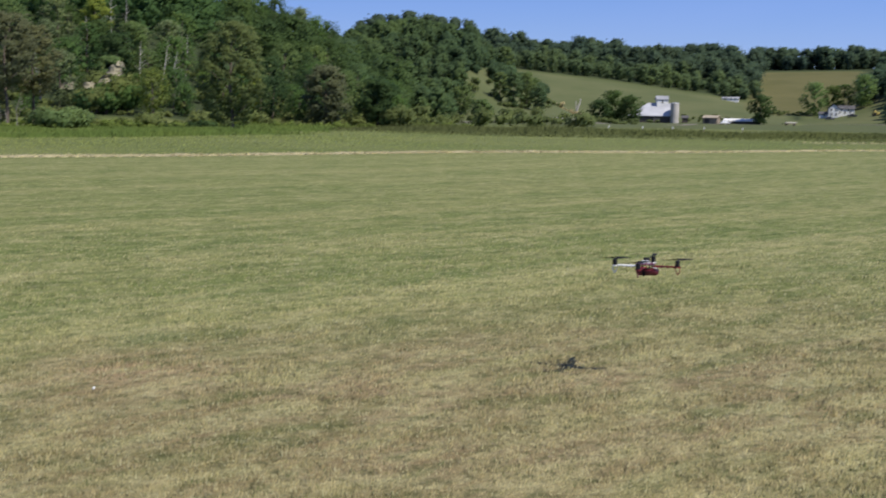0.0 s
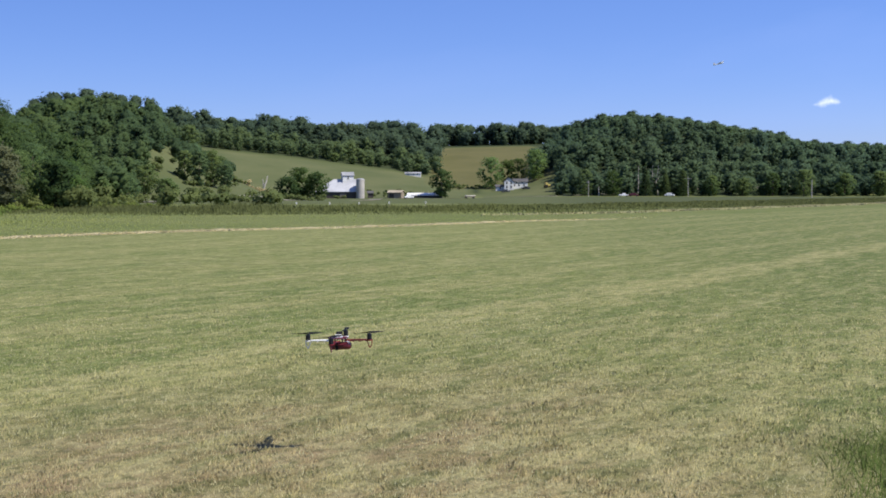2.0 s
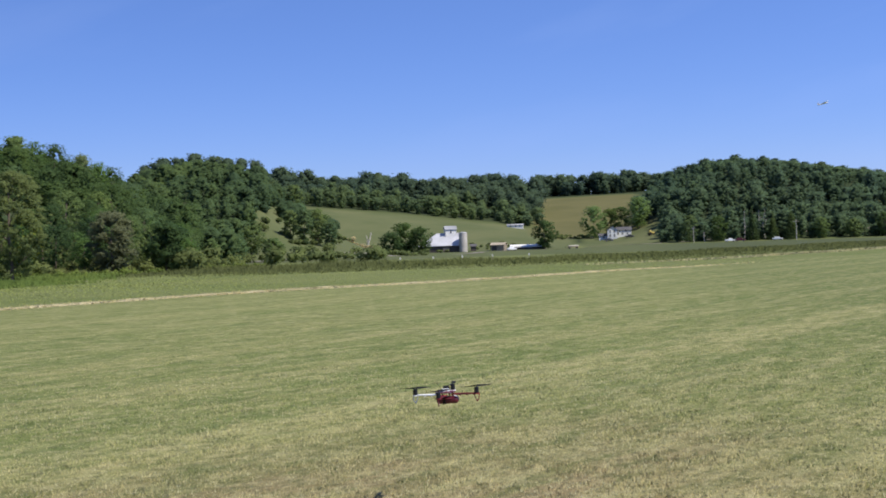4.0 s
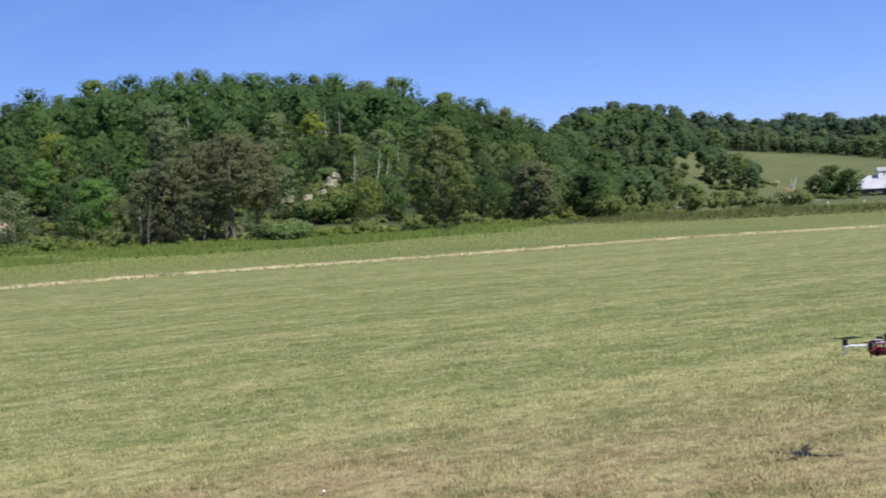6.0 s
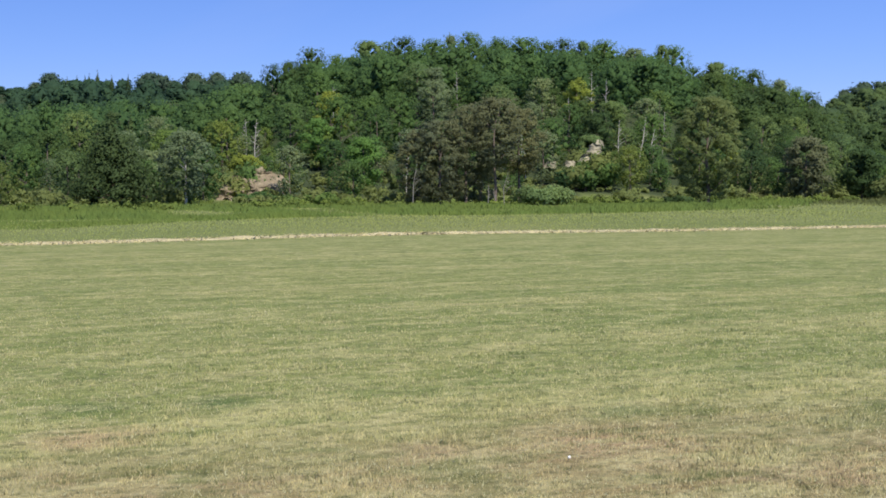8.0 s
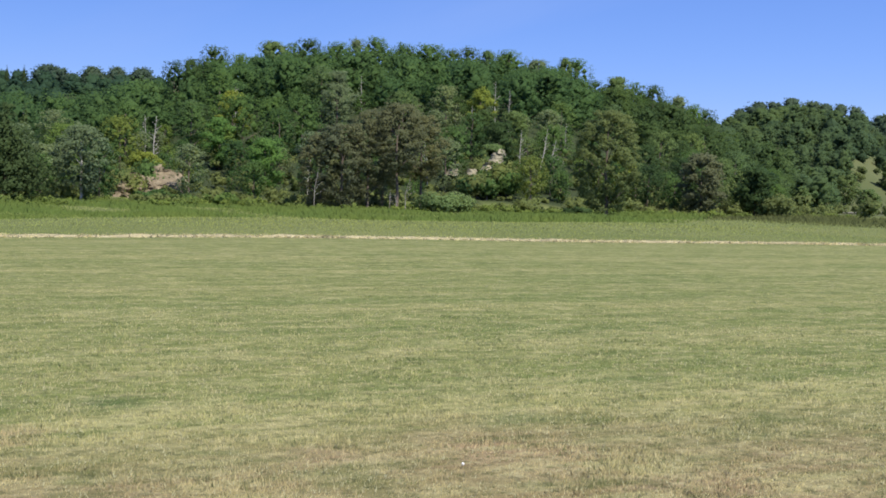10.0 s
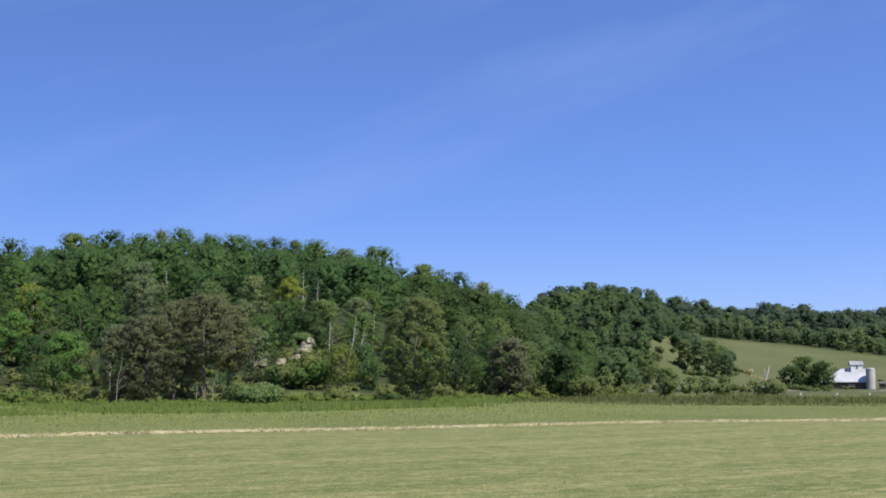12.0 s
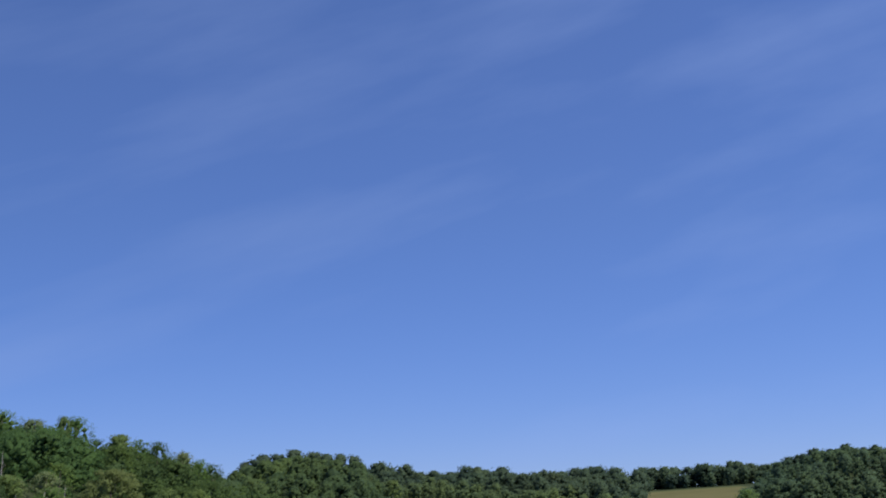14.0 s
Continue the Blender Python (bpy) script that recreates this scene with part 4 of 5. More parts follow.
def along_line(pts, s):
    """Points at the shares s (0 to 1) of a broken line."""
    pts = np.array(pts, float)
    d = np.r_[0, np.cumsum(np.hypot(*np.diff(pts, axis=0).T))]
    return np.interp(s * d[-1], d, pts[:, 0]), np.interp(s * d[-1], d, pts[:, 1])


k = 105000
wx, wy = along_line(WEED_LINE, 0.1 + 0.9 * rs4.random(k) ** 1.2)
deep = 44 * rs4.random(k) ** 0.75
wy = wy + deep
wr = np.hypot(wx, wy)
hgt = (0.3 + 0.7 * step(4, 30, deep)) * (0.2 + 0.7 * rs4.random(k) ** 2.2) * (0.8 + 0.25 * np.sin(wx * 0.35) * np.sin(wx * 0.13 + 1)) * (1 - 0.4 * step(12, 40, wx))
tagged(new("ditch_weeds", tri_mesh("ditch_weeds", *blades(rs4, wx, wy, height(wx, wy), hgt, 0.00048 * wr, 0.45), WEED)), "dark tall weeds along the ditch beyond the field", "weeds", kind="stuff")

# pale dry strip in front of the weeds
DRY = leafy("dry_blade", (0.20, 0.185, 0.105), (0.30, 0.275, 0.16), 0.05, thru=0.8)
k = 18000
sx, sy = along_line([(21, 91), (29, 93.5), (46, 110), (71, 136), (112, 182), (190, 265)], rs4.random(k) ** 0.8)
sx, sy = sx + rs4.normal(size=k) * 0.8, sy - 2.6 + rs4.normal(size=k) * 0.8
tagged(new("dry_grass", tri_mesh("dry_grass", *blades(rs4, sx, sy, height(sx, sy), 0.08 + 0.12 * rs4.random(k), 0.0006 * np.hypot(sx, sy), 0.6), DRY)), "pale dry grass strip at the far edge of the field", "grass", kind="stuff")

# scrub on the low ground between ditch and farm
rs5 = np.random.RandomState(33)
low = [(x, y) for x, y, az, r in scatter(rs5, -9, 5, 140, 330, 8.0, lambda az, r: rs5.random() < 0.5 - 0.09 * max(az, 0) and r < 330 - 14 * (az + 9))]
low += [(x, y) for x, y, az, r in scatter(rs5, 3.4, 5.8, 400, 560, 8.0, lambda az, r: rs5.random() < 0.65)]
low += [(x, y) for x, y, az, r in scatter(rs5, -4.5, 2.2, 215, 420, 6.5, lambda az, r: rs5.random() < (0.2 if az > 0.6 else 0.8 if r > 290 else 0.5))]
low += [(x, y) for x, y, az, r in scatter(rs5, 8, 11.2, 612, 650, 6.0, lambda az, r: rs5.random() < 0.5)]
low += [(x, y) for x, y, az, r in scatter(rs5, 1.5, 7.0, 575, 625, 6.0, lambda az, r: rs5.random() < 0.4)]
low += [(x, y) for x, y, az, r in scatter(rs5, 11.2, 13.4, 690, 715, 4.0, lambda az, r: rs5.random() < 0.8)]
tagged(new("scrub", tri_mesh("scrub", *leaf_mounds(rs5, low, 0.8, 3.0, 180, 0.34), LEAF_LOW)), "scrubby green and brown bushes on the low pasture", "bushes", kind="stuff")
tan = [(x, y) for x, y, az, r in scatter(rs5, 0.3, 3.6, 430, 540, 5.0, lambda az, r: abs(az - 1.9 + (r - 485) * 0.012) < 1.3 and rs5.random() < 0.75)]
tagged(new("dry_brush", tri_mesh("dry_brush", *leaf_mounds(rs5, tan, 0.8, 2.6, 120, 0.36), leafy("dry_brush", (0.13, 0.11, 0.065), (0.27, 0.225, 0.14), 0.1, 0.1))), "heap of dry tan brush on the low pasture", "brush", kind="stuff")


# ---- single trees and bushes ----
def grown(name, seed, az, r, h, width, base, n, leaves, size, leaf, r0, label, category="tree", kind="broad", group="", bark=None):
    p = at_az(az, r)
    return plant(name, tree_kind(seed, kind, h, width, base, n, leaves, size, leaf, r0, bark=bark), p.x, p.y, 1.0, seed * 1.3, label, category, group)


LEAF_SLOPE = leafy("leaf_slope", (0.038, 0.060, 0.026), (0.078, 0.106, 0.046), 0.2)
BROWN = leafy("leaf_brown_olive", (0.056, 0.063, 0.034), (0.090, 0.094, 0.051), 0.1, 0.4)
LEAF_PINE = leafy("leaf_pine_olive", (0.048, 0.064, 0.026), (0.086, 0.105, 0.043), 0.1)
grown("tree", 61, -12.9, 95, 8.3, 5.4, 0.5, 90, 12000, 0.085, LEAF_PINE, 0.16, "tall olive-green tree standing alone before the bluff")
for seed, az, r, h, w, base in ((62, -26.3, 93, 5.7, 3.6, 0.2), (63, -25.3, 92, 6.6, 4.4, 0.2), (64, -24.1, 93, 7.7, 4.6, 0.5), (65, -22.7, 92, 8.2, 4.4, 2.6), (60, -21.6, 96, 7.6, 4.2, 2.4), (59, -23.4, 97, 8.0, 4.6, 1.6)):
    grown("tree", seed, az, r, h, w, base, 70, 7000, 0.078, BROWN, 0.13, "brownish olive tree with dark trunks at the bluff's foot", group="brown trees at the bluff's foot")
grown("tree", 66, -40.3, 84, 6.5, 6.6, 0.9, 11, 6500, 0.11, LEAF_FIR, 0.15, "dark green spreading conifer at the meadow's edge", kind="fir")
grown("tree", 67, -37.1, 85, 5.4, 4.0, 1.1, 40, 5000, 0.085, leafy("leaf_grey", (0.05, 0.07, 0.036), (0.10, 0.125, 0.068), 0.1), 0.11, "grey-green tree with a pale trunk at the meadow's edge", bark=DEADWOOD)
grown("tree", 68, -6.2, 128, 5.2, 5.0, 0.2, 24, 4000, 0.15, LEAF_DARK, 0.14, "dark round tree at the end of the bluff")
grown("tree", 69, -8.6, 122, 6.2, 5.2, 0.2, 26, 4200, 0.15, BROWN, 0.14, "brownish tree at the end of the bluff")
for seed, az, r, h, w in ((72, -0.1, 575, 13, 9), (73, 0.4, 420, 6.5, 8), (74, 1.0, 425, 6.5, 8), (75, 4.15, 560, 10.5, 12.5), (76, 4.85, 566, 15.0, 16), (79, 5.6, 563, 12.5, 13.5), (77, 11.4, 606, 14.5, 12.5), (78, -0.7, 415, 6, 8)):
    grown("tree", seed, az, r, h, w, 0.05 * h, 26, 2000, 0.028 * h + 0.03, LEAF_DARK, 0.02 * h, "dark round tree on the pasture", group="pasture trees")
for seed, az, r, h, w in ((211, -0.5, 300, 7.0, 4.6), (212, 0.15, 296, 8.2, 5.0), (213, 0.75, 302, 8.8, 5.6), (214, 1.3, 298, 6.2, 4.2), (215, -1.3, 205, 4.2, 3.9), (216, -0.27, 400, 11.2, 7.0), (217, -2.3, 260, 6.2, 6.0), (218, -3.1, 215, 4.6, 4.6)):
    grown("tree", seed, az, r, h, w, 0.04 * h, 34, 2600, 0.018 * h + 0.06, LEAF_OLIVE if seed in (215, 218) else LEAF_SLOPE, 0.02 * h, "rounded green tree on the low pasture slope", group="pasture trees")
for seed, az, r, h, w, leaf in ((221, 27.95, 606, 13.0, 12.0, LEAF_SLOPE), (222, 25.3, 607, 9.0, 8.5, LEAF_SLOPE), (223, 29.7, 608, 11.0, 10.0, LEAF_OLIVE), (224, 26.6, 609, 11.5, 8.0, LEAF_DARK), (225, 23.9, 608, 10.0, 8.5, LEAF_OLIVE), (226, 19.4, 608, 12.5, 9.5, LEAF_DARK), (227, 18.1, 609, 13.5, 9.0, LEAF_SLOPE), (228, 31.2, 608, 12.0, 9.0, LEAF_SLOPE)):
    grown("tree", seed, az, r, h, w, 0.03 * h, 44, 2600, 0.3, leaf, 0.02 * h, "round broadleaf tree at the foot of the wooded hill", group="trees at the hill's foot")
for seed, az, h, w in ((231, 20.9, 17.0, 7.0), (232, 22.6, 16.0, 8.0), (233, 21.8, 14.0, 6.0)):
    grown("tree", seed, az, 607, h, w, 0.8, 18, 2200, 0.32, LEAF_FIR, 0.3, "tall dark conifer at the foot of the wooded hill", kind="fir", group="trees at the hill's foot")
SHADE_LEAF = leafy("leaf_shade_tree", (0.052, 0.086, 0.029), (0.104, 0.143, 0.05), 0.1, 0.1)
for seed, az, r, h, w, leaf in ((81, 13.7, 692, 18.5, 16.0, SHADE_LEAF), (82, 14.5, 702, 15.5, 12.5, LEAF_YELLOW), (85, 14.98, 697, 15.5, 12.5, LEAF_DARK), (83, 15.82, 692, 18.0, 15.0, SHADE_LEAF)):
    grown("tree", seed, az, r, h, w, 0.3, 36, 3400, 0.3, leaf, 0.3, "yellow-green shade tree behind the farmhouse", group="farmhouse trees")


def bush(name, seed, az, r, h, w, leaves, size, leaf, label):
    rs = np.random.RandomState(seed)
    p = at_az(az, r)
    lobes = [(rs.uniform(-0.5, 0.5) * (w - 0.5 * h), rs.normal() * w * 0.14, h * (0.25 + 0.35 * rs.random()), h * (0.34 + 0.14 * rs.random())) for _ in range(12)]
    ob = thing(name, Matrix.Translation((p.x, p.y, float(height(p.x, p.y)))) @ Matrix.Rotation(-radians(az), 4, "Z"), label, "bush")
    part("foliage", tri_mesh("foliage", *leaf_cloud(rs, lobes, leaves, size), leaf), None, ob)
    bm = bmesh.new()
    for q in lobes[:7]:
        tube(bm, (q[0] * 0.3, q[1] * 0.3, -0.1), q[:3], 0.05, 0.015, 5)
    part("stems", bm, BARK, ob)
    return ob


bush("bush", 91, -20.5, 93.2, 2.0, 4.5, 4200, 0.10, leafy("leaf_light_green", (0.066, 0.098, 0.036), (0.118, 0.155, 0.062), 0.1), "round bright green bush in the meadow")
bush("bush", 92, -14.2, 91, 0.95, 2.3, 700, 0.12, LEAF_DARK, "low dark bush beside the lone tree")
bush("bush", 93, -5.2, 128, 2.6, 3.6, 1200, 0.18, LEAF_SCRUB, "grey-green bush at the end of the bluff")
bush("bush", 94, -32.0, 92, 1.2, 6.0, 1500, 0.14, LEAF_BRIGHT, "low green thicket below the earth bank")


def snag(seed, az, off, h, lean, mat=DEADWOOD, r0=0.055):
    rs = np.random.RandomState(seed)
    r = float(bluff_foot(az)) + off if off < 300 else off
    p = at_az(az, r)
    ob = thing("dead_tree", Matrix.Translation((p.x, p.y, float(height(p.x, p.y)))) @ Matrix.Rotation(-radians(az), 4, "Z"), "bare pale dead tree with broken limbs", "dead tree", "dead trees")
    top = Vector((lean * h, 0.1 * h * rs.normal(), h))
    bm = bmesh.new()
    bend = top * 0.5 + Vector((0.05 * h * rs.normal(), 0, 0))
    tube(bm, (0, 0, -0.3), bend, r0, r0 * 0.7, 7)
    tube(bm, bend, top, r0 * 0.7, r0 * 0.25, 7)
    part("trunk", bm, mat, ob)
    for i in range(9):
        t = 0.35 + 0.07 * i
        a = rs.random() * 6.283
        bm = bmesh.new()
        tube(bm, top * t, top * t + Vector((math.cos(a), math.sin(a) * 0.5, 0.7)) * h * (0.12 + 0.12 * rs.random()) * (1.25 - t), r0 * 0.45, r0 * 0.12, 5)
        part("limb", bm, mat, ob)
    return ob


for seed, az, off, h, lean in ((1, -33.9, 26, 5.6, 0.02), (2, -17.6, 40, 5.8, 0.01), (3, -16.1, 24, 5.0, 0.16), (4, -30.4, 38, 5.8, 0.03), (5, -18.2, 44, 6.0, -0.02), (6, -21.3, 14, 5.0, -0.1), (7, -26.9, 3, 4.5, 0.05), (8, -34.5, 30, 5.4, 0.05), (11, -17.0, 24, 4.6, 0.02), (12, -15.6, 22, 4.2, 0.14), (13, -19.4, 32, 5.2, 0.03), (14, -24.5, 44, 5.6, -0.02), (15, -15.0, 30, 4.6, 0.05)):
    snag(seed, az, off, h, lean)
GREY_WOOD = plain("grey_wood", (0.26, 0.24, 0.20), 0.9, grain=6)
for seed, az, h, lean in ((31, -23.05, 1.7, 0.03), (32, -22.75, 1.3, -0.05), (33, -22.3, 2.6, 0.12), (34, -26.6, 3.2, 0.1)):
    snag(seed, az, -9.6, h, lean, GREY_WOOD, 0.035)
PALE_WOOD = plain("bleached_wood", (0.52, 0.48, 0.41), 0.9, grain=3)
snag(9, 3.05, 505, 7.0, 0.30, PALE_WOOD, 0.42)
snag(10, 3.12, 505, 6.0, -0.12, PALE_WOOD, 0.38)

# pale tall trunks at the edge of the hill behind the road
for i, (az, r) in enumerate(((20.55, 611), (21.2, 612), (21.47, 611))):
    snag(20 + i, az, r, 15, 0.01, DEADWOOD, 0.24)


# trees on the bluff that stand out by their colour
YOUNG = leafy("leaf_young_yellow", (0.075, 0.095, 0.018), (0.135, 0.155, 0.035), 0.05)
FRESH = leafy("leaf_fresh_green", (0.034, 0.074, 0.023), (0.07, 0.124, 0.04), 0.05)
for seed, az, r, h, w, leaf, what in ((201, -28.9, 107, 4.9, 4.2, FRESH, "fresh green"), (202, -34.3, 107, 3.2, 3.4, YOUNG, "yellow-green"), (203, -30.4, 128, 6.2, 3.4, YOUNG, "yellow-green"), (204, -31.0, 118, 5.0, 3.6, FRESH, "fresh green"), (205, -18.9, 140, 6.4, 3.6, YOUNG, "yellow-green"), (206, -12.2, 124, 4.6, 3.2, YOUNG, "yellow-green"), (207, -38.6, 96, 4.0, 3.8, LEAF_SAGE, "sage green"), (208, -36.6, 108, 4.4, 3.6, LEAF_SAGE, "sage green"), (210, -25.5, 142, 6.4, 4.4, LEAF_SAGE, "sage green"), (241, -18.0, 129, 5.0, 4.2, LEAF_DARK, "dark green"), (242, -17.4, 133, 5.6, 4.2, LEAF_OLIVE, "olive green"), (243, -18.7, 134, 5.2, 4.0, LEAF_DARK, "dark green"), (244, -18.3, 124, 3.6, 3.2, LEAF_OLIVE, "olive green")):
    grown("tree", seed, az, r, h, w, 0.3, 24, 3600, 0.105, leaf, 0.1, what + " broadleaf tree on the wooded bluff", group="trees on the bluff")


# ---- bare earth banks on the bluff ----
def earth_bank(seed, az, r, z0, w, h, back, mat, label, skew=0.0, ledges=0.18, ragged=0.30):
    rs = np.random.RandomState(seed)
    nx, nz = 46, 26
    verts = []
    for j in range(nz):
        for i in range(nx):
            u, v = i / (nx - 1), j / (nz - 1)
            edge = math.sin(math.pi * u) ** 0.45
            x = (u - 0.5) * w + skew * v * h
            z = v * h * (0.45 + 0.55 * edge)
            k = noise.noise(Vector((x * 0.9, z * 1.4, seed))) * 0.42 + noise.noise(Vector((x * 3, z * 4.5, seed))) * 0.16
            ledge = ledges * math.sin(z * 4.2 + 1.3 * noise.noise(Vector((x, 0, seed))))
            y = v * back + k + ledge + (1 - edge) * 1.5
            verts.append((x, y, z + k * 0.3))
    def kept(i, j):
        u, v = i / (nx - 2), j / (nz - 2)
        rim = min(u, 1 - u) * 3.2 + 0.12, (1 - v) * 2.6 + 0.1, v * 3 + 0.35
        return min(rim) + 0.6 * noise.noise(Vector((u * w * 1.1, v * h * 1.5, seed + 3))) + 0.5 * noise.noise(Vector((u * w * 3, v * h * 4, seed))) > ragged

    # the largest unbroken patch
    left, whole = {(i, j) for j in range(nz - 1) for i in range(nx - 1) if kept(i, j)}, set()
    while left:
        todo, seen = [left.pop()], set()
        while todo:
            i, j = todo.pop()
            seen.add((i, j))
            for q in ((i - 1, j), (i + 1, j), (i, j - 1), (i, j + 1)):
                if q in left:
                    left.remove(q)
                    todo.append(q)
        whole = max(whole, seen, key=len)
    faces = [(j * nx + i, j * nx + i + 1, (j + 1) * nx + i + 1, (j + 1) * nx + i) for j in range(nz - 1) for i in range(nx - 1) if (i, j) in whole]
    used = {k: n for n, k in enumerate(sorted({k for f in faces for k in f}))}
    verts, faces = [verts[k] for k in used], [tuple(used[k] for k in f) for f in faces]
    p = at_az(az, r)
    ob = new("earth_bank", mesh_from("earth_bank", verts, faces, mat))
    ob.matrix_world = Matrix.Translation((p.x, p.y, z0)) @ Matrix.Rotation(-radians(az), 4, "Z")
    return tagged(ob, label, "earth bank")


def earth(name, a, b):
    m, n, l, bs = material(name, 0.95, spec=0.1)
    big, fine = noise_node(n, l, 0.7, 5), noise_node(n, l, 5, 6)
    c = mix(n, l, rng(n, l, big, 0.35, 0.65), a, b)
    c = mix(n, l, rng(n, l, fine, 0.35, 0.75, 0, 0.6), c, tuple(v * 0.45 for v in a))
    l.new(c, bs.inputs["Base Color"])
    bump(n, l, bs, fine, 0.1, 0.8)
    return m


SOIL, ROCK = earth("orange_soil", (0.19, 0.15, 0.095), (0.31, 0.255, 0.165)), earth("pale_rock", (0.23, 0.205, 0.135), (0.36, 0.32, 0.215))
earth_bank(3, -34.9, 97.5, 0.3, 3.8, 2.1, 2.0, SOIL, "orange bare earth bank dug into the bluff", 0.0, 0.32)
earth_bank(5, -33.5, 99.0, 0.5, 4.0, 2.6, 2.6, SOIL, "orange bare earth bank dug into the bluff", 0.0, 0.34)
for seed, az, r, z, w, h in ((8, -18.2, 116, 4.5, 1.5, 1.5), (11, -18.6, 115.5, 3.7, 1.3, 1.1), (9, -19.3, 114.5, 3.2, 1.2, 0.9), (13, -20.2, 114, 3.1, 1.4, 0.9)):
    earth_bank(seed, az, r, z, w, h, 1.0, ROCK, "pale bare rock scar on the wooded bluff", 0.25, 0.22, 0.42)
for seed, az, r, h, w in ((106, -33.6, 98.2, 0.8, 1.4), (107, -34.75, 98.9, 1.9, 1.6), (95, -35.4, 99.5, 2.6, 2.6), (96, -34.2, 102, 3.3, 3.0), (97, -33.2, 98.5, 1.0, 1.6), (98, -34.3, 96, 0.7, 1.6), (99, -19.0, 112.5, 2.6, 2.6), (100, -17.5, 114, 3.2, 2.6), (101, -18.9, 119, 3.6, 3.0), (102, -18.5, 112.5, 2.3, 1.6), (103, -17.9, 114.6, 3.9, 1.2), (108, -18.45, 114.8, 3.0, 0.9), (104, -19.4, 112.5, 2.4, 1.4)):
    bush("bush", seed, az, r, h, w, 700, 0.15, (LEAF, LEAF_SCRUB)[seed % 2], "leafy bush growing over the bare bank")


# ---- road past the farm ----
GRAVEL = plain("gravel", (0.24, 0.22, 0.17), 0.95, grain=3, vary=0.3, spec=0.1)


def build_road():
    pts = [(-60, 190), (-30, 215), (-5, 238), (14, 285), (34, 352), (66, 458), (80, 545), (130, 580), (240, 590), (380, 560)]
    s = np.linspace(0, 1, 120)
    x, y = along_line(pts, s)
    for _ in range(6):
        x[1:-1], y[1:-1] = (x[:-2] + x[1:-1] * 2 + x[2:]) / 4, (y[:-2] + y[1:-1] * 2 + y[2:]) / 4
    dx, dy = np.gradient(x), np.gradient(y)
    k = 2.4 / np.hypot(dx, dy)
    lx, ly, rx, ry = x - dy * k, y + dx * k, x + dy * k, y - dx * k
    verts = [v for i in range(len(x)) for v in ((lx[i], ly[i], float(height(lx[i], ly[i])) + 0.12), (rx[i], ry[i], float(height(rx[i], ry[i])) + 0.12))]
    faces = [(2 * i, 2 * i + 1, 2 * i + 3, 2 * i + 2) for i in range(len(x) - 1)]
    tagged(new("road", mesh_from("road", verts, faces, GRAVEL)), "pale gravel road running past the farm", "road", kind="structure")


build_road()

# ---- the farm ----
TIN = plain("grey_tin_roof", (0.40, 0.40, 0.40), 0.5, 0.2, grain=1.5, vary=0.3)
BRIGHT_TIN = plain("bright_tin_roof", (0.54, 0.54, 0.55), 0.55, 0.0, grain=1.2, vary=0.3)
WHITE = plain("white_siding", (0.74, 0.73, 0.69), 0.6, grain=1.5, vary=0.12)
OLD_WOOD = plain("weathered_boards", (0.10, 0.085, 0.075), 0.9, grain=2, vary=0.4)
TAN_WOOD = plain("tan_boards", (0.33, 0.27, 0.20), 0.85, grain=2, vary=0.3)
CONCRETE = plain("silo_concrete", (0.52, 0.48, 0.42), 0.9, grain=1.2, vary=0.25)
DARK_GLASS = plain("dark_window_glass", (0.03, 0.035, 0.045), 0.1, grain=1, vary=0.2, spec=0.6)
DARK_ROOF = plain("dark_shingles", (0.11, 0.105, 0.105), 0.9, grain=2, vary=0.3)


def placed(az, r, turn=0.0, sink=0.0):
    p = at_az(az, r)
    return Matrix.Translation((p.x, p.y, float(height(p.x, p.y)) - sink)) @ Matrix.Rotation(radians(turn - az), 4, "Z")


def prism(bm, length, width, z0, z1, over=0.4, thick=0.22, knee=None, hip=0.0):
    """Roof shell along x: two slopes, or four with a knee (share of half width, height)."""
    prof = [(-width / 2 - over, z0 - over * 0.5), (0, z1), (width / 2 + over, z0 - over * 0.5)]
    if knee:
        ky, kz = knee[0] * width / 2, knee[1]
        prof = [prof[0], (-ky, kz), prof[1], (ky, kz), prof[2]]
    prof = prof + [(y, z - thick) for y, z in reversed(prof)]
    cut = lambda y: hip * max(0.0, 1 - abs(y) / (width / 2))
    a = [bm.verts.new((-length / 2 - over + cut(y), y, z)) for y, z in prof]
    b = [bm.verts.new((length / 2 + over, y, z)) for y, z in prof]
    n = len(prof)
    for i in range(n):
        bm.faces.new((a[i], a[(i + 1) % n], b[(i + 1) % n], b[i]))
    h = n // 2
    for ring in (a, b):
        for i in range(h - 1):
            bm.faces.new((ring[i], ring[i + 1], ring[n - 2 - i], ring[n - 1 - i]))
    bmesh.ops.recalc_face_normals(bm, faces=bm.faces)
    return bm


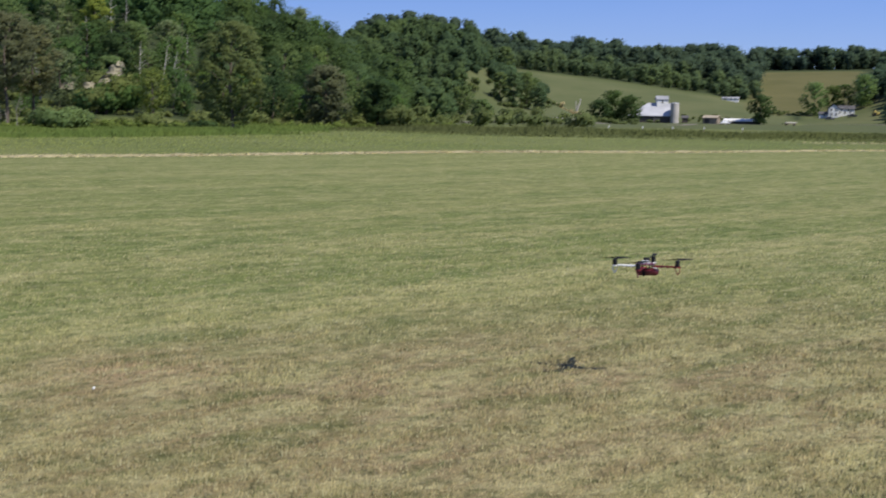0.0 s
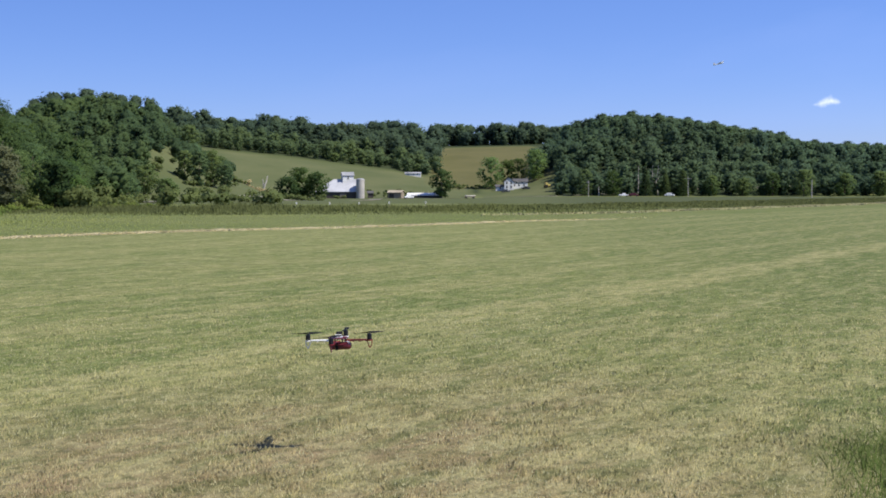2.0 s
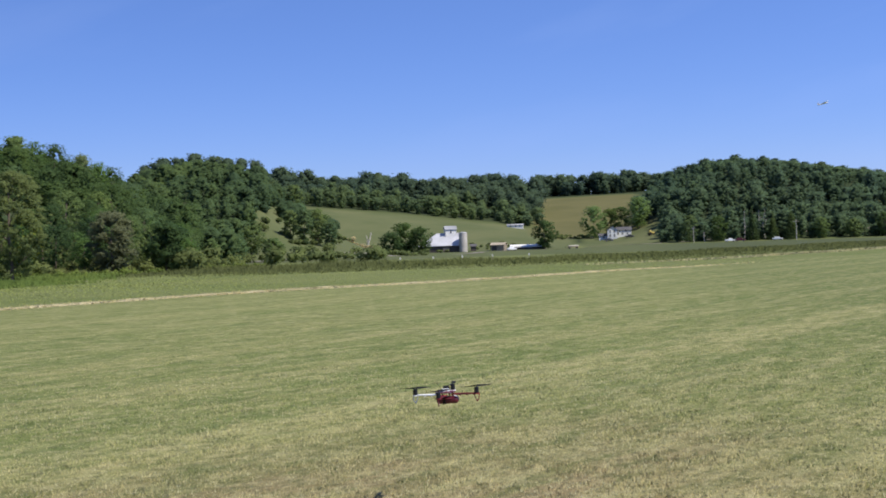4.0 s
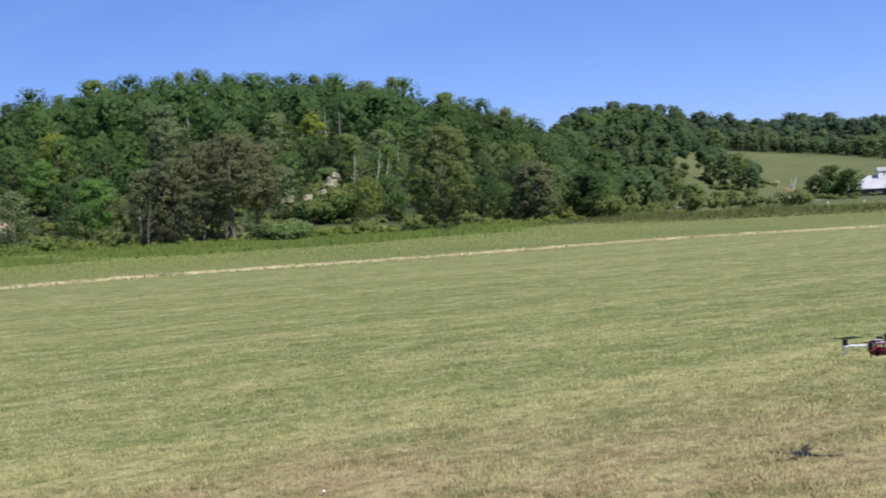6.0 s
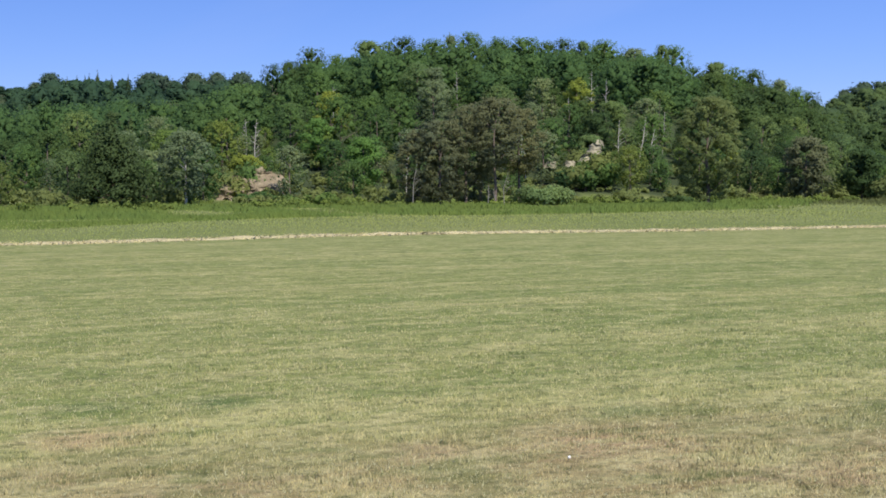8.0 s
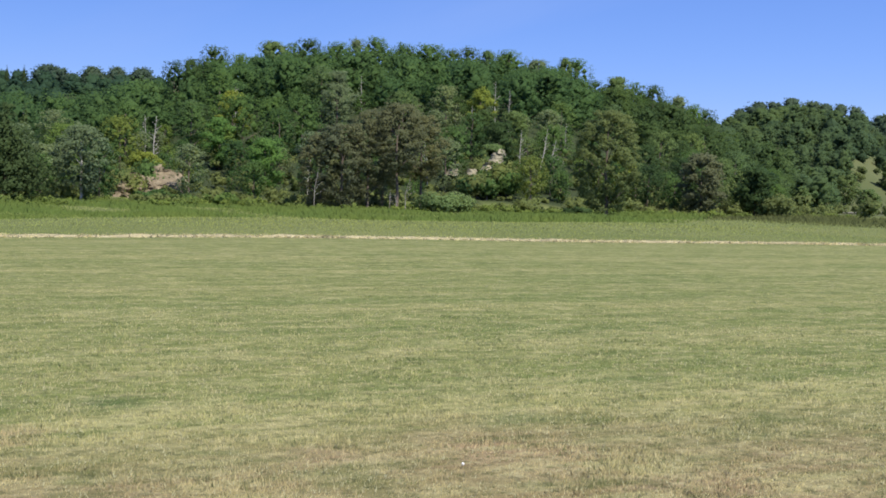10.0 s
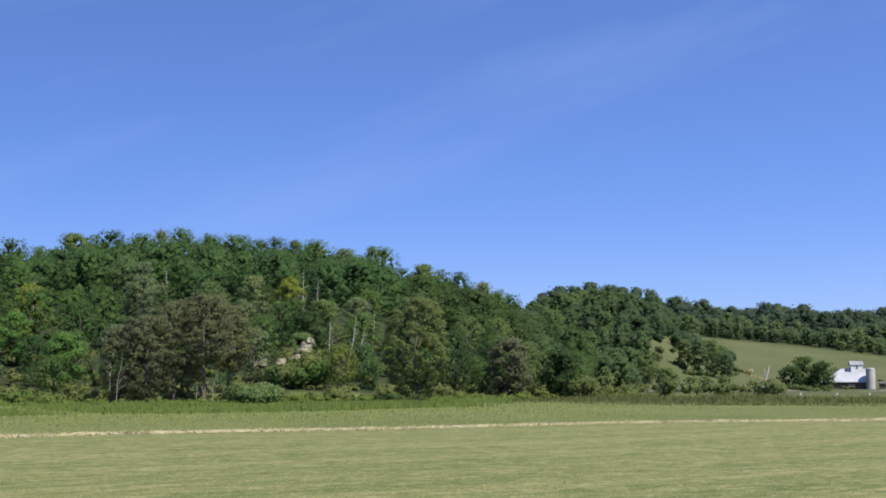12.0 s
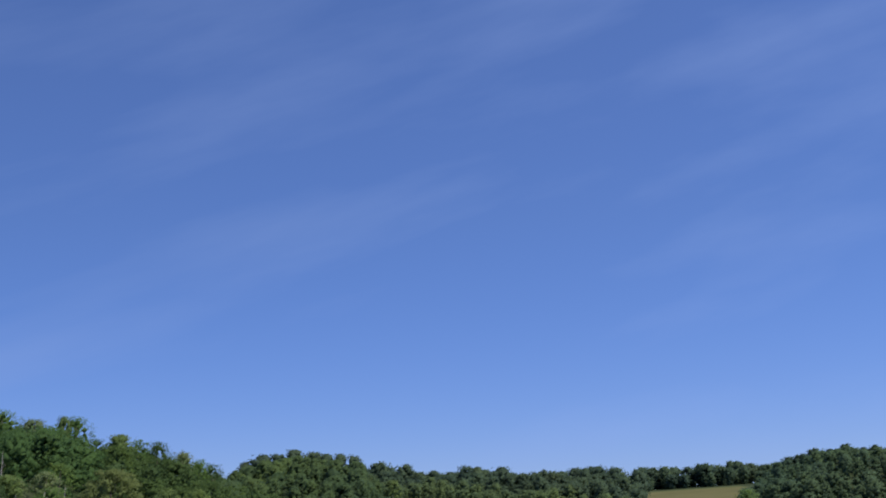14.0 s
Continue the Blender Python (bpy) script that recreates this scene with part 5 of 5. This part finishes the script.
def gable_walls(bm, length, width, z0, z1, knee=None, hip=0.0):
    prof = [(-width / 2, -1.0), (-width / 2, z0), (0, z1 - 0.25), (width / 2, z0), (width / 2, -1.0)]
    if knee:
        ky, kz = knee[0] * width / 2, knee[1] - 0.25
        prof = [prof[0], prof[1], (-ky, kz), prof[2], (ky, kz), prof[3], prof[4]]
    a = [bm.verts.new((-length / 2 + hip * max(0.0, 1 - abs(y) / (width / 2)) + (0.3 if hip and abs(y) < width / 2 - 0.1 else 0), y, z)) for y, z in prof]
    b = [bm.verts.new((length / 2, y, z)) for y, z in prof]
    n = len(prof)
    bm.faces.new(a)
    bm.faces.new(b)
    for i in range(n):
        bm.faces.new((a[i], a[(i + 1) % n], b[(i + 1) % n], b[i]))
    bmesh.ops.recalc_face_normals(bm, faces=bm.faces)
    return bm


def window(parent, m, w=0.9, h=1.5):
    bm = bmesh.new()
    for dx in (-w / 2, w / 2):
        box(bm, 0.12, 0.1, h + 0.12, m @ Matrix.Translation((dx, 0, -0.06)))
    for dz in (-0.06, h - 0.06, h / 2):
        box(bm, w, 0.1, 0.1, m @ Matrix.Translation((0, 0, dz)))
    f = part("window_frame", bm, WHITE, parent)
    bm = bmesh.new()
    box(bm, w - 0.1, 0.04, h, m)
    part("pane", bm, DARK_GLASS, f, "dark window pane")


def building(name, m, label, category, length, width, z0, z1, wall, roof, knee=None, windows=(), door=None, hip=0.0):
    ob = thing(name, m, label, category)
    bm = bmesh.new()
    part("wall", gable_walls(bm, length, width, z0, z1, knee, hip), wall, ob)
    bm = bmesh.new()
    part("roof", prism(bm, length, width, z0, z1, knee=knee, hip=hip), roof, ob)
    for x, z, side in windows:
        if side == "front":
            window(ob, Matrix.Translation((x, -width / 2 - 0.04, z)))
        else:
            k = -1 if side == "left" else 1
            window(ob, Matrix.Translation((k * (length / 2 + 0.04), x, z)) @ Matrix.Rotation(radians(90), 4, "Z"))
    if door:
        bm = bmesh.new()
        box(bm, door[1], 0.08, door[2], Matrix.Translation((door[0], -width / 2 - 0.05, 0)))
        part("door", bm, door[3], ob)
    return ob


building("barn", placed(6.55, 606, -14), "old dark barn with a grey tin roof beside a silo", "barn", 20.5, 13, 3.3, 9.3, OLD_WOOD, BRIGHT_TIN, door=(4.0, 3.2, 2.1, TAN_WOOD), hip=8.5)
building("roof_tower", placed(6.98, 606, 10) @ Matrix.Translation((0, 0, 8.2)), "white tower house on top of the barn roof", "tower", 5.4, 4.5, 3.2, 4.7, WHITE, TIN, windows=((0.0, 1.0, "front"),))


def build_silo():
    ob = thing("silo", placed(7.58, 597), "pale grey concrete silo with hoops and a low dome", "silo")
    bm = bmesh.new()
    tube(bm, (0, 0, -0.5), (0, 0, 9.4), 2.05, 2.05, 28)
    body = part("body", bm, CONCRETE, ob)
    for i in range(12):
        bm = bmesh.new()
        tube(bm, (0, 0, 0.4 + i * 0.76), (0, 0, 0.46 + i * 0.76), 2.085, 2.085, 28)
        part("hoop", bm, TIN, body)
    bm = bmesh.new()
    bmesh.ops.create_uvsphere(bm, u_segments=24, v_segments=8, radius=2.1, matrix=Matrix.Translation((0, 0, 9.3)) @ Matrix.Diagonal((1, 1, 0.3, 1)))
    part("dome", bm, TIN, ob)


build_silo()
building("shed", placed(8.05, 606, 0), "small dark shed behind the silo", "shed", 2.6, 3, 2.6, 3.6, OLD_WOOD, DARK_ROOF)
building("shed", placed(9.25, 604, -20), "tan board shed with a pale roof", "shed", 7.0, 4.5, 3.0, 4.0, TAN_WOOD, plain("tan_roof", (0.45, 0.38, 0.28), 0.8, grain=2), door=(-1.5, 2.4, 2.3, OLD_WOOD))
building("machine_shed", placed(10.6, 612, 4), "long low white machine shed beside the farm", "shed", 17, 5, 1.5, 2.5, OLD_WOOD, WHITE)
building("mobile_home", placed(10.05, 757, -4) @ Matrix.Scale(0.82, 4), "white mobile home on the hillside", "mobile home", 12, 4, 2.2, 3.0, WHITE, TIN, windows=((-3.5, 0.8, "front"), (0.5, 0.8, "front"), (3.5, 0.8, "front")))

# white farmhouse: a tall gable to the road, a two-storey wing and a low porch wing
building("farmhouse", placed(14.55, 676, 92) @ Matrix.Scale(0.98, 4), "white two-storey farmhouse with a gable to the road", "house", 8, 5.2, 5.0, 7.0, WHITE, DARK_ROOF,
         windows=((-1.2, 0.9, "left"), (1.2, 0.9, "left"), (-1.2, 3.3, "left"), (1.2, 3.3, "left")))
building("house_wing", placed(15.08, 680, 4) @ Matrix.Scale(0.98, 4), "white two-storey wing of the farmhouse", "house", 8.2, 5.5, 3.6, 5.2, WHITE, DARK_ROOF,
         windows=((-3.3, 0.8, "front"), (-0.8, 0.8, "front"), (2.0, 0.8, "front"), (-2.4, 2.4, "front"), (1.0, 2.4, "front")))
building("porch_wing", placed(14.15, 679, 2), "low white side wing of the farmhouse", "house", 5.0, 4.0, 2.4, 3.4, WHITE, DARK_ROOF, windows=((0, 0.8, "front"),))


def vehicle(az, r, turn, paint, label, truck=False):
    """A parked car or pickup: body, cabin, glass, wheels."""
    ob = thing("pickup" if truck else "car", placed(az, r, turn), label, "car", "parked vehicles")
    paint = plain(label.split()[0] + "_paint", paint, 0.3, spec=0.6, vary=0.08)
    bm = bmesh.new()
    box(bm, 4.8, 1.8, 0.75, Matrix.Translation((0, 0, 0.35)), 0.15)
    part("body", bm, paint, ob)
    bm = bmesh.new()
    box(bm, 1.7 if truck else 2.6, 1.6, 0.62, Matrix.Translation((0.1 if truck else -0.2, 0, 1.08)), 0.2)
    cab = part("cabin", bm, paint, ob)
    bm = bmesh.new()
    box(bm, 1.75 if truck else 2.65, 1.4, 0.38, Matrix.Translation((0.1 if truck else -0.2, 0, 1.18)), 0.08)
    part("window", bm, DARK_GLASS, cab)
    for x in (-1.5, 1.5):
        for y in (-0.85, 0.85):
            bm = bmesh.new()
            tube(bm, (x, y - 0.1, 0.34), (x, y + 0.1, 0.34), 0.34, 0.34, 16)
            w = part("wheel", bm, RUBBER, ob)
            bm = bmesh.new()
            tube(bm, (x, y - 0.12, 0.34), (x, y + 0.12, 0.34), 0.18, 0.18, 12)
            part("rim", bm, TIN, w)


RUBBER = plain("rubber", (0.02, 0.02, 0.02), 0.85)
vehicle(19.9, 596, 8, (0.78, 0.78, 0.78), "white pickup truck parked by the road", True)
vehicle(22.0, 604, -6, (0.8, 0.8, 0.8), "white car parked at the wood's edge")
vehicle(20.35, 594, -4, (0.10, 0.02, 0.025), "maroon car parked by the road")
vehicle(14.4, 660, 10, (0.04, 0.045, 0.05), "dark car parked before the farmhouse")
vehicle(15.35, 663, -12, (0.05, 0.05, 0.06), "black pickup truck beside the farmhouse", True)
vehicle(9.85, 594, 20, (0.75, 0.75, 0.74), "white van parked beside the sheds")


def build_tractor():
    ob = thing("tractor", placed(16.35, 655, 30), "yellow farm tractor standing on the lawn", "tractor")
    yel = plain("tractor_yellow", (0.5, 0.4, 0.12), 0.5)
    for name, sx, sy, sz, loc in (("hood", 2.0, 0.9, 0.9, (0.8, 0, 0.9)), ("cab", 1.4, 1.5, 1.6, (-0.8, 0, 1.1)), ("chassis", 3.2, 0.6, 0.5, (0, 0, 0.6))):
        bm = bmesh.new()
        box(bm, sx, sy, sz, Matrix.Translation(loc), 0.1)
        part(name, bm, yel, ob)
    for x, y, r in ((-0.9, -0.9, 0.8), (-0.9, 0.9, 0.8), (1.3, -0.7, 0.45), (1.3, 0.7, 0.45)):
        bm = bmesh.new()
        tube(bm, (x, y - 0.2, r), (x, y + 0.2, r), r, r, 20)
        part("wheel", bm, RUBBER, ob)


build_tractor()


def build_wagon():
    ob = thing("hay_wagon", placed(12.72, 598, 12), "flat farm wagon with a pale canvas load", "wagon")
    bm = bmesh.new()
    box(bm, 5.6, 2.2, 0.25, Matrix.Translation((0, 0, 0.7)), 0.04)
    part("bed", bm, TAN_WOOD, ob)
    bm = bmesh.new()
    box(bm, 5.0, 2.0, 0.7, Matrix.Translation((0.2, 0, 0.95)), 0.25)
    part("canvas", bm, plain("pale_canvas", (0.55, 0.52, 0.40), 0.9, grain=2), ob)
    bm = bmesh.new()
    tube(bm, (-2.8, 0, 0.8), (-4.0, 0, 0.5), 0.07, 0.07)
    part("drawbar", bm, RUBBER, ob)
    for x in (-1.8, 1.8):
        for y in (-0.95, 0.95):
            bm = bmesh.new()
            tube(bm, (x, y - 0.1, 0.36), (x, y + 0.1, 0.36), 0.36, 0.36, 16)
            part("wheel", bm, RUBBER, ob)


build_wagon()


# ---- poles along the road ----
def pole(az, r, h, arm=0.0):
    ob = thing("utility_pole", placed(az, r), "weathered grey wooden utility pole beside the road", "utility pole", "utility poles")
    bm = bmesh.new()
    tube(bm, (0, 0, -0.3), (0, 0, h), 0.19, 0.13, 10)
    part("pole", bm, POLE, ob)
    if arm:
        bm = bmesh.new()
        box(bm, arm, 0.12, 0.14, Matrix.Translation((0, -0.16, h - 0.9)))
        bar = part("crossarm", bm, POLE, ob)
        for k in (-0.45, -0.2, 0.2, 0.45):
            bm = bmesh.new()
            tube(bm, (k * arm, -0.16, h - 0.76), (k * arm, -0.16, h - 0.55), 0.06, 0.04, 8)
            part("insulator", bm, TIN, bar)


POLE = plain("pole_wood", (0.50, 0.46, 0.41), 0.9, grain=3)
for az, r, h, arm in ((22.83, 590, 9.3, 3.0), (28.3, 470, 6.6, 0), (18.27, 600, 7.8, 1.6), (18.74, 606, 5.0, 0)):
    pole(az, r, h, arm)

# ---- white markers at the runway's far edge ----
first = None
for az, r in ((6.15, 128), (7.52, 129), (8.93, 131), (10.65, 133), (4.6, 127)):
    if first is None:
        first = thing("marker_stake", placed(az, r), "white marker stake in the weeds at the field's edge", "marker", "edge markers")
        bm = bmesh.new()
        box(bm, 0.05, 0.05, 0.75, None, 0.005)
        part("stake", bm, TAN_WOOD, first)
        bm = bmesh.new()
        box(bm, 0.13, 0.03, 0.22, Matrix.Translation((0, -0.045, 0.5)), 0.005)
        part("panel", bm, WHITE, first, "white panel")
    else:
        copy_thing(first, placed(az, r))


# ---- the hovering drone ----
def build_drone():
    red = plain("red_plastic", (0.20, 0.012, 0.018), 0.4, vary=0.2, spec=0.5)
    white = plain("white_plastic", (0.8, 0.8, 0.79), 0.35, vary=0.08, spec=0.5)
    black = plain("black_plastic", (0.012, 0.012, 0.012), 0.7, vary=0.2, spec=0.15)
    board = plain("dark_red_board", (0.115, 0.012, 0.018), 0.4, vary=0.2, spec=0.5)
    metal = plain("motor_metal", (0.018, 0.018, 0.02), 0.45, 0.3)
    ob = thing("quadcopter_drone", Matrix.Translation((0.85, 7.42, 0.70)) @ Matrix.Rotation(radians(-2), 4, "Y") @ Matrix.Scale(0.87, 4), "quadcopter drone with red and white arms hovering over grass", "drone")
    for z, name in ((-0.024, "bottom_plate"), (0.018, "top_plate")):
        bm = bmesh.new()
        bmesh.ops.create_cone(bm, cap_ends=True, segments=8, radius1=0.075, radius2=0.075, depth=0.003, matrix=Matrix.Translation((0, 0, z)) @ Matrix.Rotation(radians(2.5), 4, "Z"))
        part(name, bm, board, ob)
    bm = bmesh.new()
    box(bm, 0.155, 0.08, 0.05, Matrix.Translation((0.01, -0.012, -0.062)) @ Matrix.Rotation(radians(-14), 4, "Z"), 0.019)
    part("battery", bm, board, ob, "dark red battery pack")
    bm = bmesh.new()
    box(bm, 0.05, 0.05, 0.02, Matrix.Translation((0, 0, 0.02)), 0.004)
    part("flight_controller", bm, white, ob)
    bm = bmesh.new()
    box(bm, 0.045, 0.028, 0.014, Matrix.Translation((0.01, 0.03, 0.041)) @ Matrix.Rotation(0.4, 4, "X"), 0.003)
    part("receiver", bm, black, ob)
    bm = bmesh.new()
    for i in range(6):
        a = i * 1.05
        tube(bm, (0.05 * math.cos(a), 0.05 * math.sin(a), 0.0), (0.02 * math.cos(a + 1), 0.03 * math.sin(a + 1), 0.035), 0.0022, 0.0022, 5)
    part("wiring", bm, red, ob)
    bm = bmesh.new()
    tube(bm, (-0.02, 0.03, 0.03), (-0.06, 0.06, 0.085), 0.0015, 0.001, 5)
    part("antenna", bm, black, ob)
    bm = bmesh.new()
    box(bm, 0.02, 0.083, 0.053, Matrix.Translation((-0.012, -0.014, -0.0635)) @ Matrix.Rotation(radians(-14), 4, "Z"), 0.003)
    part("battery_strap", bm, black, ob)
    for x, y in ((-0.045, 0.02), (0.045, -0.03), (0.03, 0.045), (-0.03, -0.045)):
        bm = bmesh.new()
        tube(bm, (x, y, -0.022), (x, y, 0.017), 0.004, 0.004, 8)
        part("standoff", bm, metal, ob)
    bm = bmesh.new()
    box(bm, 0.016, 0.012, 0.02, Matrix.Translation((0.062, -0.04, -0.02)), 0.003)
    part("tail_light", bm, white, ob)
    for k, a in enumerate((-20, 70, 160, 250)):
        turn = Matrix.Rotation(radians(a), 4, "Z")
        col = white if k in (1, 2) else red
        bm = bmesh.new()
        # two rails, a spine and cross webs
        for side in (-1, 1):
            tube(bm, turn @ Vector((0.045, side * 0.019, 0.0)), turn @ Vector((0.205, side * 0.010, 0.002)), 0.0055, 0.0045, 6)
        for i in range(6):
            x = 0.06 + i * 0.025
            w = 0.019 - i * 0.0017
            tube(bm, turn @ Vector((x, -w, 0)), turn @ Vector((x + 0.012, w, 0)), 0.0028, 0.0028, 5)
            tube(bm, turn @ Vector((x, 0, 0.001)), turn @ Vector((x + 0.024, 0, -0.012 if i % 2 else 0.001)), 0.0032, 0.0032, 5)
        bmesh.ops.create_cone(bm, cap_ends=True, segments=16, radius1=0.021, radius2=0.021, depth=0.008, matrix=turn @ Matrix.Translation((0.222, 0, 0)))
        arm = part("arm", bm, col, ob)
        bm = bmesh.new()
        # looped landing leg
        pts = [Vector((0.205, 0, -0.004)), Vector((0.214, 0, -0.036)), Vector((0.224, 0, -0.054)), Vector((0.236, 0, -0.036)), Vector((0.240, 0, -0.004))]
        for p, q in zip(pts, pts[1:]):
            tube(bm, turn @ p, turn @ q, 0.0034, 0.0034, 6)
        part("landing_leg", bm, board if k == 3 else col, arm)
        bm = bmesh.new()
        tube(bm, turn @ Vector((0.222, 0, 0.004)), turn @ Vector((0.222, 0, 0.044)), 0.017, 0.016, 18)
        tube(bm, turn @ Vector((0.222, 0, 0.044)), turn @ Vector((0.222, 0, 0.060)), 0.006, 0.003, 10)
        part("motor", bm, metal, arm, "black brushless motor")
        bm = bmesh.new()
        hub = turn @ Vector((0.222, 0, 0.053))
        spin = Matrix.Translation(hub) @ Matrix.Rotation(radians((8, 75, -6, 30)[k]), 4, "Z")
        for side in (0, math.pi):
            b = spin @ Matrix.Rotation(side, 4, "Z")
            ring = []
            for i in range(7):
                t = i / 6
                x, w = 0.006 + 0.105 * t, 0.006 + 0.010 * math.sin(math.pi * min(1, 0.2 + 0.75 * t))
                tilt = 0.006 * (1 - t)
                ring.append([bm.verts.new(b @ Vector((x, -w, -tilt))), bm.verts.new(b @ Vector((x, w, tilt))), bm.verts.new(b @ Vector((x, w, tilt + 0.0018))), bm.verts.new(b @ Vector((x, -w, -tilt + 0.0018)))])
            for r0, r1 in zip(ring, ring[1:]):
                for i in range(4):
                    bm.faces.new((r0[i], r0[(i + 1) % 4], r1[(i + 1) % 4], r1[i]))
            bm.faces.new(ring[0])
            bm.faces.new(ring[-1])
        bmesh.ops.recalc_face_normals(bm, faces=bm.faces)
        part("propeller", bm, black, arm, "black two-bladed propeller")


build_drone()


# ---- a model aeroplane in the sky ----
def build_plane():
    p = at_az(24.16, 150, 1.6 + 150 * math.tan(radians(5.88)))
    ob = thing("model_aeroplane", Matrix.Translation(p) @ Matrix.Rotation(radians(-24), 4, "Z") @ Matrix.Rotation(radians(-14), 4, "Y") @ Matrix.Scale(1.15, 4), "small white model aeroplane flying in the blue sky", "model aeroplane")
    bm = bmesh.new()
    tube(bm, (-0.5, 0, 0), (0.35, 0, 0), 0.03, 0.07, 12)
    tube(bm, (0.35, 0, 0), (0.5, 0, -0.01), 0.07, 0.03, 12)
    part("fuselage", bm, WHITE, ob)
    bm = bmesh.new()
    box(bm, 0.24, 1.5, 0.025, Matrix.Translation((0.12, 0, 0.07)) @ Matrix.Rotation(0.5, 4, "Z"), 0.008)
    part("wing", bm, WHITE, ob)
    bm = bmesh.new()
    box(bm, 0.14, 0.5, 0.015, Matrix.Translation((-0.44, 0, 0.03)) @ Matrix.Rotation(0.5, 4, "Z"), 0.004)
    part("tailplane", bm, WHITE, ob)
    bm = bmesh.new()
    box(bm, 0.16, 0.015, 0.2, Matrix.Translation((-0.45, 0, 0.03)), 0.004)
    part("fin", bm, WHITE, ob)


build_plane()


# small white stone on the field
bm = bmesh.new()
bmesh.ops.create_icosphere(bm, subdivisions=2, radius=0.009)
for v in bm.verts:
    v.co = v.co * (1 + 0.25 * noise.noise(v.co * 60)) + Vector((0, 0, 0.03))
me = bpy.data.meshes.new("white_stone")
bm.to_mesh(me)
bm.free()
me.materials.append(WHITE)
ob = tagged(new("white_stone", me), "small white stone lying in the short grass", "stone")
ob.location = (-2.3, 6.6, 0.0)
